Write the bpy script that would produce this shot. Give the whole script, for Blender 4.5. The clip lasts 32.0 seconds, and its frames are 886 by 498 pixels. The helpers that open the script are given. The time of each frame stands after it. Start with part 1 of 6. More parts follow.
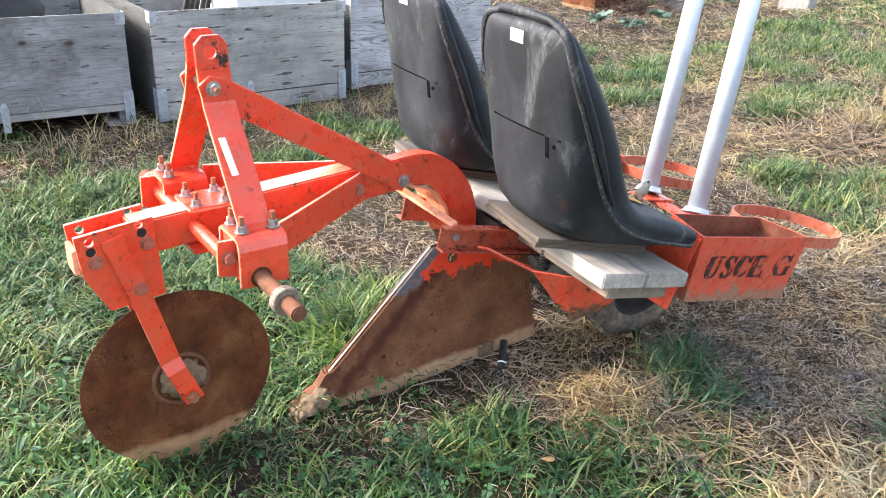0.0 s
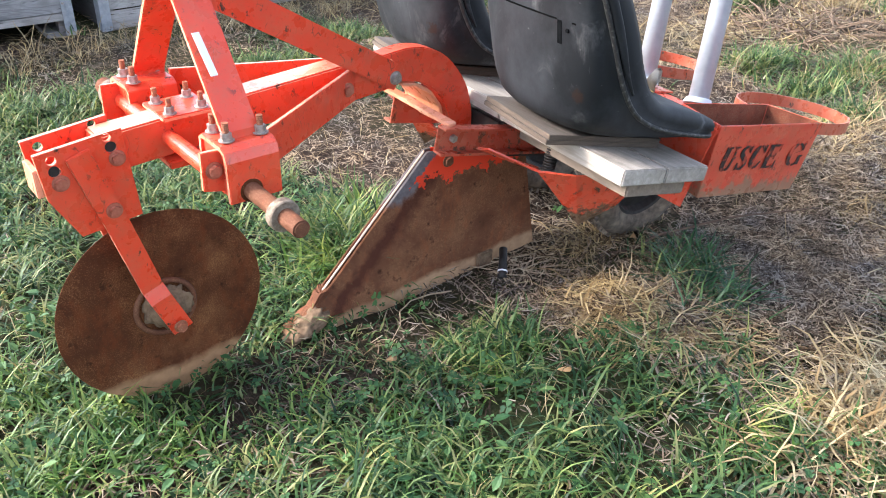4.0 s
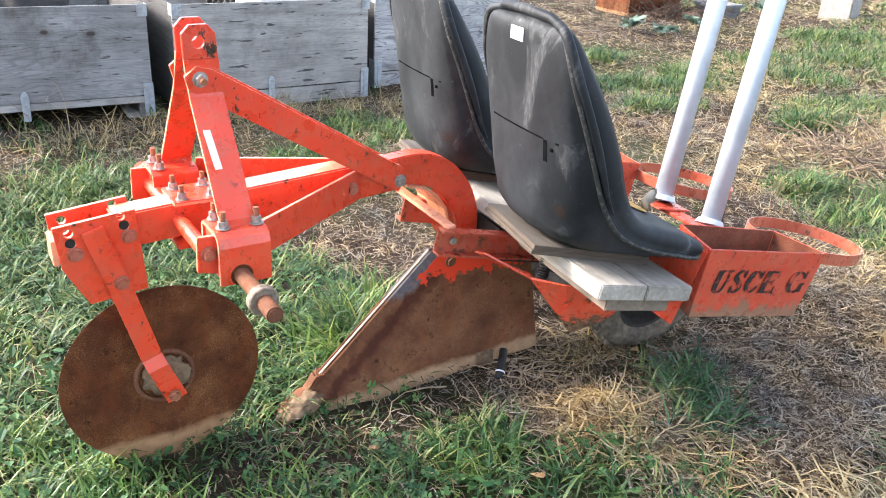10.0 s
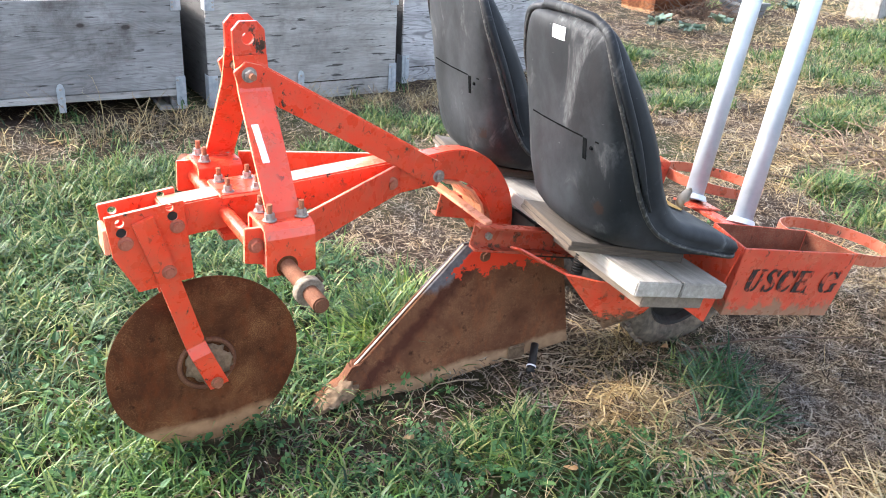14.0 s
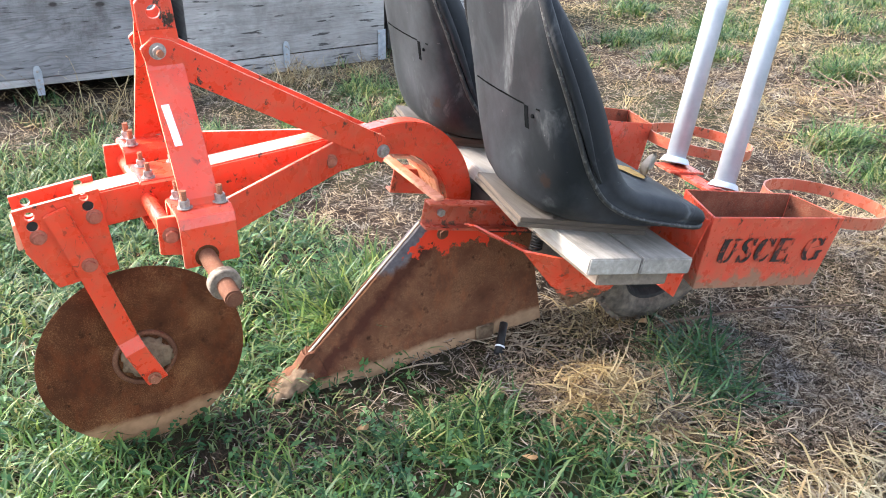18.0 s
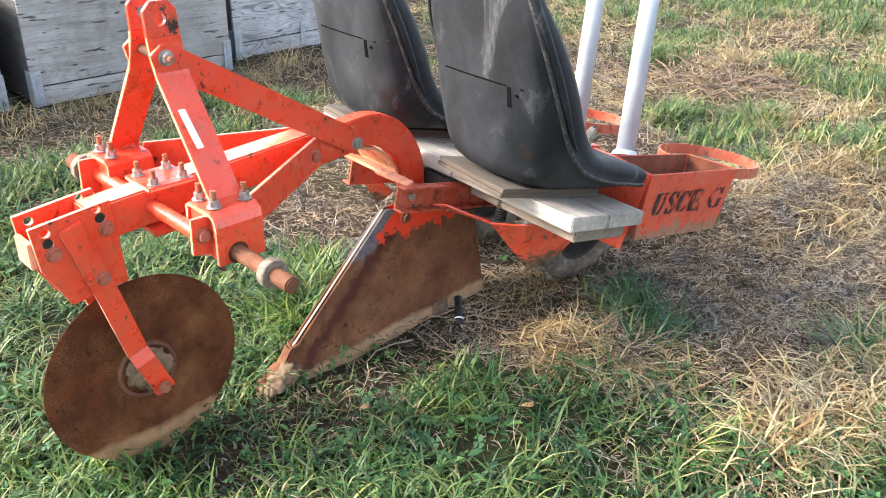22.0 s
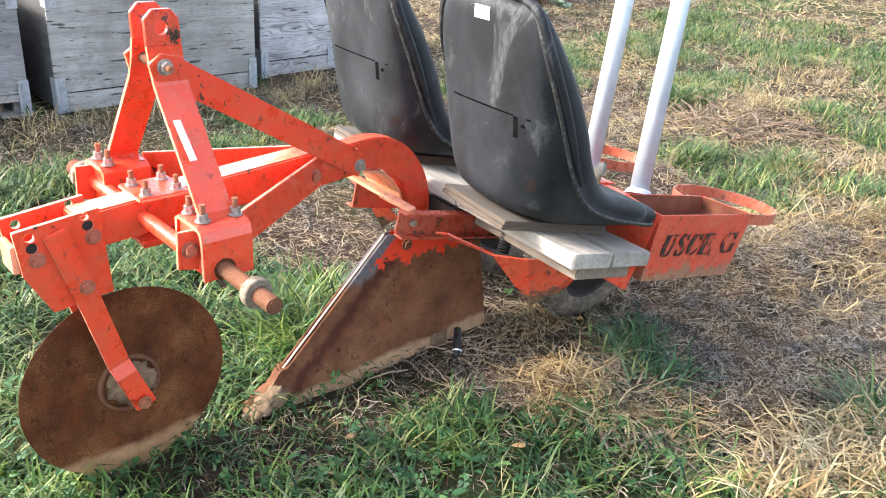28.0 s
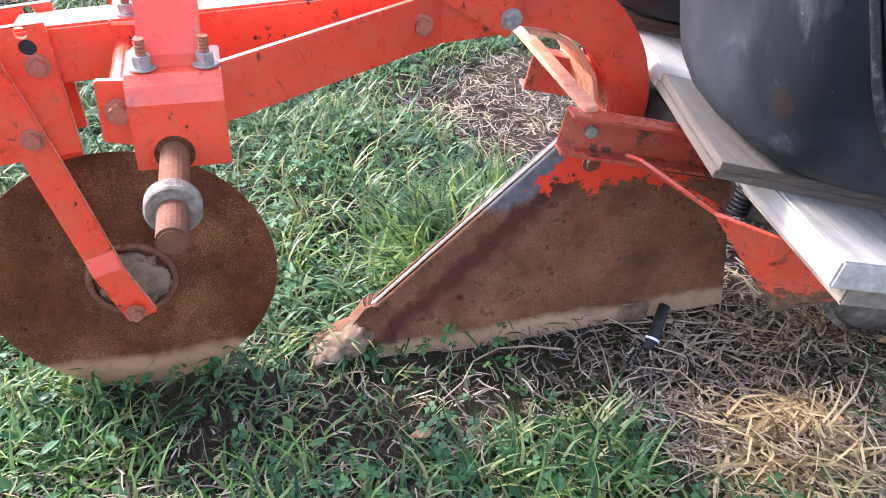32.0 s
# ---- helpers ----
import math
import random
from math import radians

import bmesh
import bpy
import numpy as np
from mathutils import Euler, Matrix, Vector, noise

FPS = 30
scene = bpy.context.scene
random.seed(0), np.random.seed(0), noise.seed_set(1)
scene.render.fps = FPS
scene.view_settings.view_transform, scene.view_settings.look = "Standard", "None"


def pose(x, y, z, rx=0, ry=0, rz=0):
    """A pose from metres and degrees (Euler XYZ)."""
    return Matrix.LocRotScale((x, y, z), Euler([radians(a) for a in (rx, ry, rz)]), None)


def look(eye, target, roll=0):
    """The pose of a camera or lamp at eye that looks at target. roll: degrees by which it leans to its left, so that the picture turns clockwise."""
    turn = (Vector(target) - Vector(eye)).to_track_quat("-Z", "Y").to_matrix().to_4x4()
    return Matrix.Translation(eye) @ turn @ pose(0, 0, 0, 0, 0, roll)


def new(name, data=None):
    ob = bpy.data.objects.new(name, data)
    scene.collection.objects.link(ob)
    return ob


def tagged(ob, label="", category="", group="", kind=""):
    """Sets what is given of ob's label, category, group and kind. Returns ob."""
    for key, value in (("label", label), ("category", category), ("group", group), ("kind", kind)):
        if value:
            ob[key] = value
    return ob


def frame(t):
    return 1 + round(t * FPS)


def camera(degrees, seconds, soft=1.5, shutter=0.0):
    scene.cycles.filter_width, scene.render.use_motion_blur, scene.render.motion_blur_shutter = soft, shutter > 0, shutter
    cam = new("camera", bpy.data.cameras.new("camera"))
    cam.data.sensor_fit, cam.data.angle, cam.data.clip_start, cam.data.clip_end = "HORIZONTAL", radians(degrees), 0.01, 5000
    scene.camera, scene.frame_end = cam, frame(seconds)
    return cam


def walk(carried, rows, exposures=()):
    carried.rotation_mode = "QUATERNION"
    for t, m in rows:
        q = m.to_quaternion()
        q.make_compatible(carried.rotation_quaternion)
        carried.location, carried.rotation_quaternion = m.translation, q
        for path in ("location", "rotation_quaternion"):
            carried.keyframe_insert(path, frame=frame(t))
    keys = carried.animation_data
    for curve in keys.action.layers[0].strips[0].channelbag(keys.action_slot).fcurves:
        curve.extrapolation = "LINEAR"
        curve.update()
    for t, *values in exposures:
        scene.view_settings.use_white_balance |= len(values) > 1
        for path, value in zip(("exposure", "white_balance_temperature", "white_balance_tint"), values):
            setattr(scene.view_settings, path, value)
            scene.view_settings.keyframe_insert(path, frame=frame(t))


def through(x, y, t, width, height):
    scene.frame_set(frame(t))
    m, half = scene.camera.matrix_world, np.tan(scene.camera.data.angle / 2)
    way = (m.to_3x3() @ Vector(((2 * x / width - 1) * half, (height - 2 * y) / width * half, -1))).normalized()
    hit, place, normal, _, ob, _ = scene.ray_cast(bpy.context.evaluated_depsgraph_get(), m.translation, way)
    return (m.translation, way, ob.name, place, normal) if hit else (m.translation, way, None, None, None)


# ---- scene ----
cam = camera(56.3, 32.0, 1.0)
EXPOSURE = 2.36
WARM = -330
# the walk: a hand-held camera that stands beside the machine, turns, stoops and steps in at the end
METRES = 4.08
FIRST = (-1.4154, -1.7442, 1.3784, -24.642, -2.330, -34.831)
ROWS = [
    (0.0, 0.0, 0.0, 0.0, 0.0, 0.0, -0.0),
    (0.5, -0.0049, 0.0022, -0.0036, -0.3, -0.46, -0.33),
    (1.0, -0.0162, 0.0072, -0.0069, 0.09, -1.77, -0.65),
    (1.5, -0.0245, 0.005, -0.008, -1.49, -2.15, 0.64),
    (2.0, -0.0317, 0.0091, -0.0078, -4.24, -2.23, 1.81),
    (2.5, -0.0359, 0.0123, -0.0105, -5.96, -3.74, 3.04),
    (3.0, -0.0384, 0.0199, -0.0095, -6.69, -4.77, 3.35),
    (3.5, -0.0436, 0.0334, -0.0059, -6.06, -5.7, 3.29),
    (5.5, 0.0469, 0.0749, 0.0071, 7.18, -7.42, -2.98),
    (6.0, 0.055, 0.0836, 0.0029, 7.46, -8.33, -3.66),
    (6.5, 0.0531, 0.1011, -0.0044, 7.2, -11.69, -5.68),
    (7.0, 0.0415, 0.1039, -0.0074, 9.71, -12.04, -5.8),
    (7.5, 0.0379, 0.0912, -0.0183, 7.19, -5.57, -3.68),
    (8.0, 0.0344, 0.081, -0.031, 4.48, -1.35, -1.99),
    (8.5, 0.0361, 0.0772, -0.0366, 4.64, -0.85, -2.72),
    (9.0, 0.0366, 0.0735, -0.033, 6.85, -3.07, -2.3),
    (9.5, 0.0302, 0.0409, -0.0069, 4.76, -1.44, -3.23),
    (10.0, 0.0224, 0.0175, 0.0012, 2.18, 0.12, -2.01),
    (10.5, 0.0162, 0.0094, 0.0018, 0.67, -1.74, -0.54),
    (11.0, 0.0118, 0.0044, 0.0011, -1.05, -1.08, -0.71),
    (11.5, 0.0144, 0.0047, -0.0011, -0.5, -3.24, -0.95),
    (12.0, 0.0164, 0.0056, -0.0057, -0.01, -5.08, -1.46),
    (12.5, 0.0193, 0.0086, -0.0033, -2.43, -6.14, 0.44),
    (13.0, 0.0157, 0.0088, -0.0016, 0.27, -3.22, -0.8),
    (13.5, 0.0112, 0.0069, -0.0005, 2.87, -0.25, -2.61),
    (14.0, 0.0103, 0.0082, 0.0, 3.34, -0.23, -2.87),
    (14.5, 0.0098, 0.0094, 0.0008, 3.05, -0.81, -2.62),
    (16.5, 0.0505, 0.0336, 0.0076, 4.96, -2.21, -1.83),
    (17.0, 0.0573, 0.041, 0.0066, 6.13, -2.92, -1.71),
    (17.5, 0.0579, 0.0415, 0.0099, 5.62, -1.72, -1.83),
    (18.0, 0.0564, 0.0441, 0.0093, 5.34, -2.68, -0.88),
    (18.5, 0.0401, 0.0511, 0.0145, 1.68, -4.42, 0.48),
    (19.0, 0.0098, 0.0491, 0.0165, -0.8, -1.13, -0.23),
    (19.5, -0.016, 0.0457, 0.0082, -1.82, -1.86, 0.14),
    (20.0, -0.0312, 0.037, 0.0046, -3.93, -2.49, 0.34),
    (20.5, -0.0328, 0.0288, 0.0033, -3.4, -1.79, 0.61),
    (21.0, -0.034, 0.0252, -0.0008, -4.17, -2.01, 1.26),
    (21.5, -0.0415, 0.0232, -0.0025, -5.77, -3.04, 2.17),
    (22.0, -0.0575, 0.0074, -0.0031, -9.01, -2.66, 5.17),
    (22.5, -0.076, -0.009, -0.0065, -10.17, 0.29, 5.12),
    (23.0, -0.0828, -0.0114, -0.0047, -10.61, 0.03, 4.56),
    (23.5, -0.0958, -0.0034, -0.0011, -11.18, -0.26, 4.25),
    (24.0, -0.1038, 0.0041, 0.0028, -13.01, -0.66, 5.2),
    (24.5, -0.1068, 0.0092, 0.0014, -13.49, -1.64, 5.52),
    (25.0, -0.107, 0.0124, 0.0011, -13.96, -2.96, 5.03),
    (25.5, -0.1058, 0.0109, 0.0002, -14.16, -3.29, 5.19),
    (27.5, -0.0577, 0.0019, -0.0118, -9.8, -0.41, 3.71),
    (28.0, -0.0407, 0.0187, -0.0043, -7.31, -0.55, 1.77),
    (28.5, -0.0283, 0.0293, -0.0019, -4.92, -0.89, 0.73),
    (29.0, -0.0179, 0.0493, 0.0012, -0.96, -2.15, -1.13),
    (29.5, 0.0118, 0.067, 0.0043, 4.28, -0.71, -3.44),
    (30.0, 0.0609, 0.0845, 0.0141, 10.85, -3.78, -7.98),
    (30.5, 0.0796, 0.0987, 0.0178, 13.98, -4.7, -8.94),
    (31.0, 0.0843, 0.1104, 0.0195, 15.3, -7.38, -8.4),
    (31.5, 0.0785, 0.1467, 0.0205, 15.99, -10.8, -5.63),
    (32.0, 0.0529, 0.2267, 0.0153, 18.28, -10.93, -8.37),
]
walk(cam, [(t, pose(*FIRST) @ pose(METRES * x, METRES * y, METRES * z, 90 + pitch, roll, yaw)) for t, x, y, z, yaw, pitch, roll in ROWS],
     exposures=[(t, EXPOSURE + d, k + WARM, w) for t, d, k, w in (
         (0, -0.06, 6350, 11), (1.5, -0.06, 6350, 11), (3, -0.20, 6300, 12), (6, 0.07, 5850, 16), (7, 0.27, 5600, 17), (9, 0.22, 6050, 13), (10, 0.02, 6350, 11), (12, -0.03, 6200, 11), (13, 0.02, 5950, 11), (14, 0.02, 6300, 11), (17, 0.05, 6250, 11),
         (19, 0.0, 6250, 11), (20, -0.08, 6350, 10), (22, -0.06, 6450, 10), (25, -0.12, 6500, 10), (28, 0.02, 6400, 10), (29.5, -0.04, 6300, 11), (31, -0.04, 6050, 14), (32, 0.12, 5700, 19))])

# ---- world and sun: a clear late-afternoon sky, low warm sun beyond the machine's front ----
SUN_TO = Vector((-0.625, 0.573, 0.53)).normalized()
world = bpy.data.worlds.new("sky")
scene.world = world
world.use_nodes = True
wn = world.node_tree.nodes
sky = wn.new("ShaderNodeTexSky")
sky.sky_type = "NISHITA"
sky.sun_disc = False
sky.dust_density, sky.ozone_density = 2.5, 0.8
sky.sun_elevation = math.asin(SUN_TO.z)
sky.sun_rotation = math.atan2(SUN_TO.x, SUN_TO.y)
wn["Background"].inputs["Strength"].default_value = 0.15
haze = wn.new("ShaderNodeHueSaturation")          # thin white haze over the blue
haze.inputs["Saturation"].default_value = 0.55
world.node_tree.links.new(sky.outputs["Color"], haze.inputs["Color"])
world.node_tree.links.new(haze.outputs["Color"], wn["Background"].inputs["Color"])
sun_data = bpy.data.lights.new("sun", "SUN")
sun_data.energy, sun_data.angle, sun_data.color = 2.0, radians(14.0), (1.0, 0.88, 0.73)
sun = new("sun", sun_data)
sun.matrix_world = look(SUN_TO * 20, (0, 0, 0))


# ---- materials ----
def material(name, rough=0.6, metal=0.0):
    mat = bpy.data.materials.new(name)
    mat.use_nodes = True
    nt = mat.node_tree
    bsdf = nt.nodes["Principled BSDF"]
    bsdf.inputs["Roughness"].default_value = rough
    bsdf.inputs["Metallic"].default_value = metal
    return mat, nt, bsdf


def node(nt, kind, **values):
    n = nt.nodes.new(kind)
    for key, value in values.items():
        n.inputs[key.replace("_", " ")].default_value = value
    return n


def coords(nt, scale=(1, 1, 1), which="Object", turn=(0, 0, 0)):
    tc = nt.nodes.new("ShaderNodeTexCoord")
    mp = nt.nodes.new("ShaderNodeMapping")
    mp.inputs["Scale"].default_value = scale
    mp.inputs["Rotation"].default_value = [radians(a) for a in turn]
    nt.links.new(tc.outputs[which], mp.inputs["Vector"])
    return mp.outputs["Vector"]


def noise_tex(nt, vec, scale, detail=4.0, rough=0.55, dist=0.0):
    n = node(nt, "ShaderNodeTexNoise", Scale=scale, Detail=detail, Roughness=rough, Distortion=dist)
    nt.links.new(vec, n.inputs["Vector"])
    return n.outputs["Fac"]


def ramp(nt, fac, stops):
    r = nt.nodes.new("ShaderNodeValToRGB")
    el = r.color_ramp.elements
    while len(el) < len(stops):
        el.new(0.5)
    for e, (p, c) in zip(el, stops):
        e.position = p
        e.color = (*c, 1.0) if len(c) == 3 else c
    nt.links.new(fac, r.inputs["Fac"])
    return r.outputs["Color"]


def step(nt, fac, lo, hi):
    r = nt.nodes.new("ShaderNodeMapRange")
    r.inputs["From Min"].default_value, r.inputs["From Max"].default_value = lo, hi
    nt.links.new(fac, r.inputs["Value"])
    return r.outputs["Result"]


def mix(nt, fac, a, b, blend="MIX"):
    m = nt.nodes.new("ShaderNodeMix")
    m.data_type, m.blend_type = "RGBA", blend
    for sock, value in ((m.inputs[0], fac), (m.inputs[6], a), (m.inputs[7], b)):
        if isinstance(value, (int, float)):
            sock.default_value = value
        elif isinstance(value, tuple):
            sock.default_value = (*value, 1.0)
        else:
            nt.links.new(value, sock)
    return m.outputs[2]


def calc(nt, op, a, b=0.0):
    m = nt.nodes.new("ShaderNodeMath")
    m.operation = op
    for sock, value in ((m.inputs[0], a), (m.inputs[1], b)):
        if isinstance(value, (int, float)):
            sock.default_value = value
        else:
            nt.links.new(value, sock)
    return m.outputs[0]


def bump(nt, bsdf, height, strength, distance=0.002):
    b = nt.nodes.new("ShaderNodeBump")
    b.inputs["Strength"].default_value, b.inputs["Distance"].default_value = strength, distance
    nt.links.new(height, b.inputs["Height"])
    nt.links.new(b.outputs["Normal"], bsdf.inputs["Normal"])


def paint(name, base, faded, chip_amount=0.62, rough=0.42, grime=0.5, splash=None, bare=None):
    """Orange enamel: faded patches, thin dark scuffs, chips down to brown primer."""
    mat, nt, bsdf = material(name, rough)
    vec = coords(nt)
    col = ramp(nt, noise_tex(nt, vec, 7, 5), [(0.3, base), (0.72, faded)])
    fine = noise_tex(nt, vec, 160, 3)
    col = mix(nt, step(nt, fine, 0.62, 0.8), col, tuple(c * 0.72 for c in base))
    chips = noise_tex(nt, coords(nt, (1.0, 1.0, 0.7), turn=(20, 40, 25)), 46, 7, 0.72)
    where = step(nt, noise_tex(nt, vec, 9, 3), 0.40, 0.54)
    mask = calc(nt, "MULTIPLY", step(nt, chips, chip_amount, chip_amount + 0.035), where)
    col = mix(nt, mask, col, (0.028, 0.016, 0.012))
    # thin wandering scratches through the paint, in some places only
    wander = calc(nt, "ABSOLUTE", calc(nt, "SUBTRACT", noise_tex(nt, coords(nt, (1, 1, 0.55), turn=(15, 30, 50)), 15, 2, 0.5, 0.8), 0.5))
    scratch = calc(nt, "MULTIPLY", step(nt, wander, 0.006, 0.002), step(nt, noise_tex(nt, vec, 13, 3), 0.52, 0.58))
    scratch = calc(nt, "MULTIPLY", scratch, step(nt, noise_tex(nt, vec, 60, 4), 0.40, 0.55))
    col = mix(nt, calc(nt, "MULTIPLY", scratch, 0.85), col, (0.040, 0.018, 0.012))
    dust = step(nt, noise_tex(nt, vec, 22, 7, 0.7), grime, grime + 0.3)
    col = mix(nt, calc(nt, "MULTIPLY", dust, 0.35), col, (0.32, 0.16, 0.09))
    if splash:
        # soil splashed and dried along the lower edge of the sloping box
        xyz = nt.nodes.new("ShaderNodeSeparateXYZ")
        nt.links.new(vec, xyz.inputs["Vector"])
        line = calc(nt, "ADD", xyz.outputs["Z"], calc(nt, "MULTIPLY", xyz.outputs["X"], 0.194))
        line = calc(nt, "ADD", line, calc(nt, "MULTIPLY", noise_tex(nt, vec, 26, 7, 0.7), -0.20))
        col = mix(nt, calc(nt, "MULTIPLY", step(nt, line, splash - 0.02, splash - 0.045), 0.85), col, (0.24, 0.155, 0.095))
    if bare:
        # paint scraped away by soil up to a ragged height
        low = nt.nodes.new("ShaderNodeSeparateXYZ")
        nt.links.new(vec, low.inputs["Vector"])
        edge = calc(nt, "ADD", low.outputs["Z"], calc(nt, "MULTIPLY", noise_tex(nt, vec, 32, 8, 0.75), -0.17))
        col = mix(nt, step(nt, edge, bare, bare - 0.006), col, ramp(nt, noise_tex(nt, vec, 70, 5), [(0.35, (0.055, 0.028, 0.018)), (0.7, (0.17, 0.105, 0.065))]))
    nt.links.new(col, bsdf.inputs["Base Color"])
    nt.links.new(step(nt, noise_tex(nt, vec, 30, 4), 0.0, 1.6), bsdf.inputs["Roughness"])
    bsdf.inputs["Coat Weight"].default_value, bsdf.inputs["Coat Roughness"].default_value = 0.25, 0.30
    bump(nt, bsdf, mix(nt, mask, fine, (0.0, 0.0, 0.0)), 0.25, 0.001)
    return mat


def rusty(name, dark, light, spots, mud=None, mud_top=0.05, mud_slope=0.0, rough=0.8, enamel=None):
    """Brown rust in two scales; dried clay up to the line to which the blade has worked in the soil."""
    mat, nt, bsdf = material(name, rough)
    bsdf.inputs["Specular IOR Level"].default_value = 0.15
    vec = coords(nt)
    big = noise_tex(nt, vec, 9, 6, 0.62)
    col = ramp(nt, big, [(0.25, dark), (0.75, light)])
    pits = noise_tex(nt, vec, 330, 5, 0.75)
    col = mix(nt, calc(nt, "MULTIPLY", step(nt, calc(nt, "MULTIPLY", pits, calc(nt, "ADD", big, 0.50)), 0.51, 0.68), 0.80), col, spots)
    col = mix(nt, step(nt, noise_tex(nt, vec, 35, 5, 0.7), 0.58, 0.72), col, tuple(c * 0.5 for c in dark))
    warm = step(nt, noise_tex(nt, coords(nt, (1, 1, 0.5), turn=(0, 20, 0)), 19, 7, 0.72), 0.52, 0.70)
    col = mix(nt, calc(nt, "MULTIPLY", warm, 0.55), col, (light[0] * 1.25, light[1] * 0.95, light[2] * 0.75))
    if enamel:
        # red enamel left in patches at the top, bare blue-grey steel along the upper leading edge, a dark red-brown
        # band along the fold
        xyz = nt.nodes.new("ShaderNodeSeparateXYZ")
        nt.links.new(vec, xyz.inputs["Vector"])
        X, Z = xyz.outputs["X"], xyz.outputs["Z"]
        wob = calc(nt, "SUBTRACT", noise_tex(nt, vec, 16, 8, 0.7), 0.5)
        wob2 = calc(nt, "SUBTRACT", noise_tex(nt, vec, 34, 6, 0.72), 0.5)
        below = calc(nt, "SUBTRACT", calc(nt, "ADD", calc(nt, "MULTIPLY", X, 0.933), 0.572), Z)
        below = calc(nt, "ADD", below, calc(nt, "MULTIPLY", wob, 0.10))
        fold = calc(nt, "MULTIPLY", step(nt, below, 0.045, 0.065), step(nt, below, 0.120, 0.085))
        col = mix(nt, calc(nt, "MULTIPLY", fold, 0.80), col, (0.052, 0.015, 0.009))
        high = calc(nt, "ADD", Z, calc(nt, "MULTIPLY", wob, 0.12))
        steel = calc(nt, "MULTIPLY", step(nt, high, 0.262, 0.292), step(nt, below, 0.062, 0.038))
        col = mix(nt, calc(nt, "MULTIPLY", steel, 0.9), col, ramp(nt, noise_tex(nt, vec, 60, 5), [(0.3, (0.085, 0.080, 0.086)), (0.7, (0.165, 0.155, 0.160))]))
        red = calc(nt, "ADD", calc(nt, "ADD", Z, calc(nt, "MULTIPLY", wob, 0.13)), calc(nt, "MULTIPLY", wob2, 0.11))
        away = step(nt, calc(nt, "ADD", below, calc(nt, "MULTIPLY", wob2, 0.05)), 0.030, 0.036)
        col = mix(nt, calc(nt, "MULTIPLY", step(nt, red, 0.322, 0.326), away), col, enamel)
    if mud:
        sep = nt.nodes.new("ShaderNodeSeparateXYZ")
        nt.links.new(vec, sep.inputs["Vector"])
        line = calc(nt, "ADD", sep.outputs["Z"], calc(nt, "MULTIPLY", noise_tex(nt, vec, 14, 5), -0.05))
        if mud_slope:
            shift = nt.nodes.new("ShaderNodeMath")
            shift.operation = "MULTIPLY"
            shift.inputs[1].default_value = mud_slope
            nt.links.new(sep.outputs["X"], shift.inputs[0])
            line = calc(nt, "ADD", line, shift.outputs[0])
        clay = ramp(nt, noise_tex(nt, vec, 40, 6), [(0.3, tuple(c * 0.7 for c in mud)), (0.7, mud)])
        col = mix(nt, step(nt, line, mud_top, mud_top - 0.018), col, clay)
    nt.links.new(col, bsdf.inputs["Base Color"])
    bump(nt, bsdf, pits, 0.45, 0.0015)
    return mat


def timber(name, light, dark, grain=(3, 40, 40), rough=0.8, dirt=(0.05, 0.045, 0.04)):
    mat, nt, bsdf = material(name, rough)
    vec = coords(nt, grain)
    fibre = noise_tex(nt, vec, 1.6, 8, 0.7, 0.6)
    col = ramp(nt, fibre, [(0.28, dark), (0.55, tuple((a + b) / 2 for a, b in zip(light, dark))), (0.75, light)])
    plain = coords(nt)
    stain = step(nt, noise_tex(nt, plain, 2.6, 8, 0.75), 0.47, 0.74)
    col = mix(nt, calc(nt, "MULTIPLY", stain, 0.7), col, dirt)
    rnd = nt.nodes.new("ShaderNodeObjectInfo")
    col = mix(nt, 0.5, col, mix(nt, rnd.outputs["Random"], (0.42, 0.42, 0.43), (0.58, 0.57, 0.55)), "OVERLAY")
    nt.links.new(col, bsdf.inputs["Base Color"])
    bump(nt, bsdf, fibre, 0.4, 0.002)
    return mat


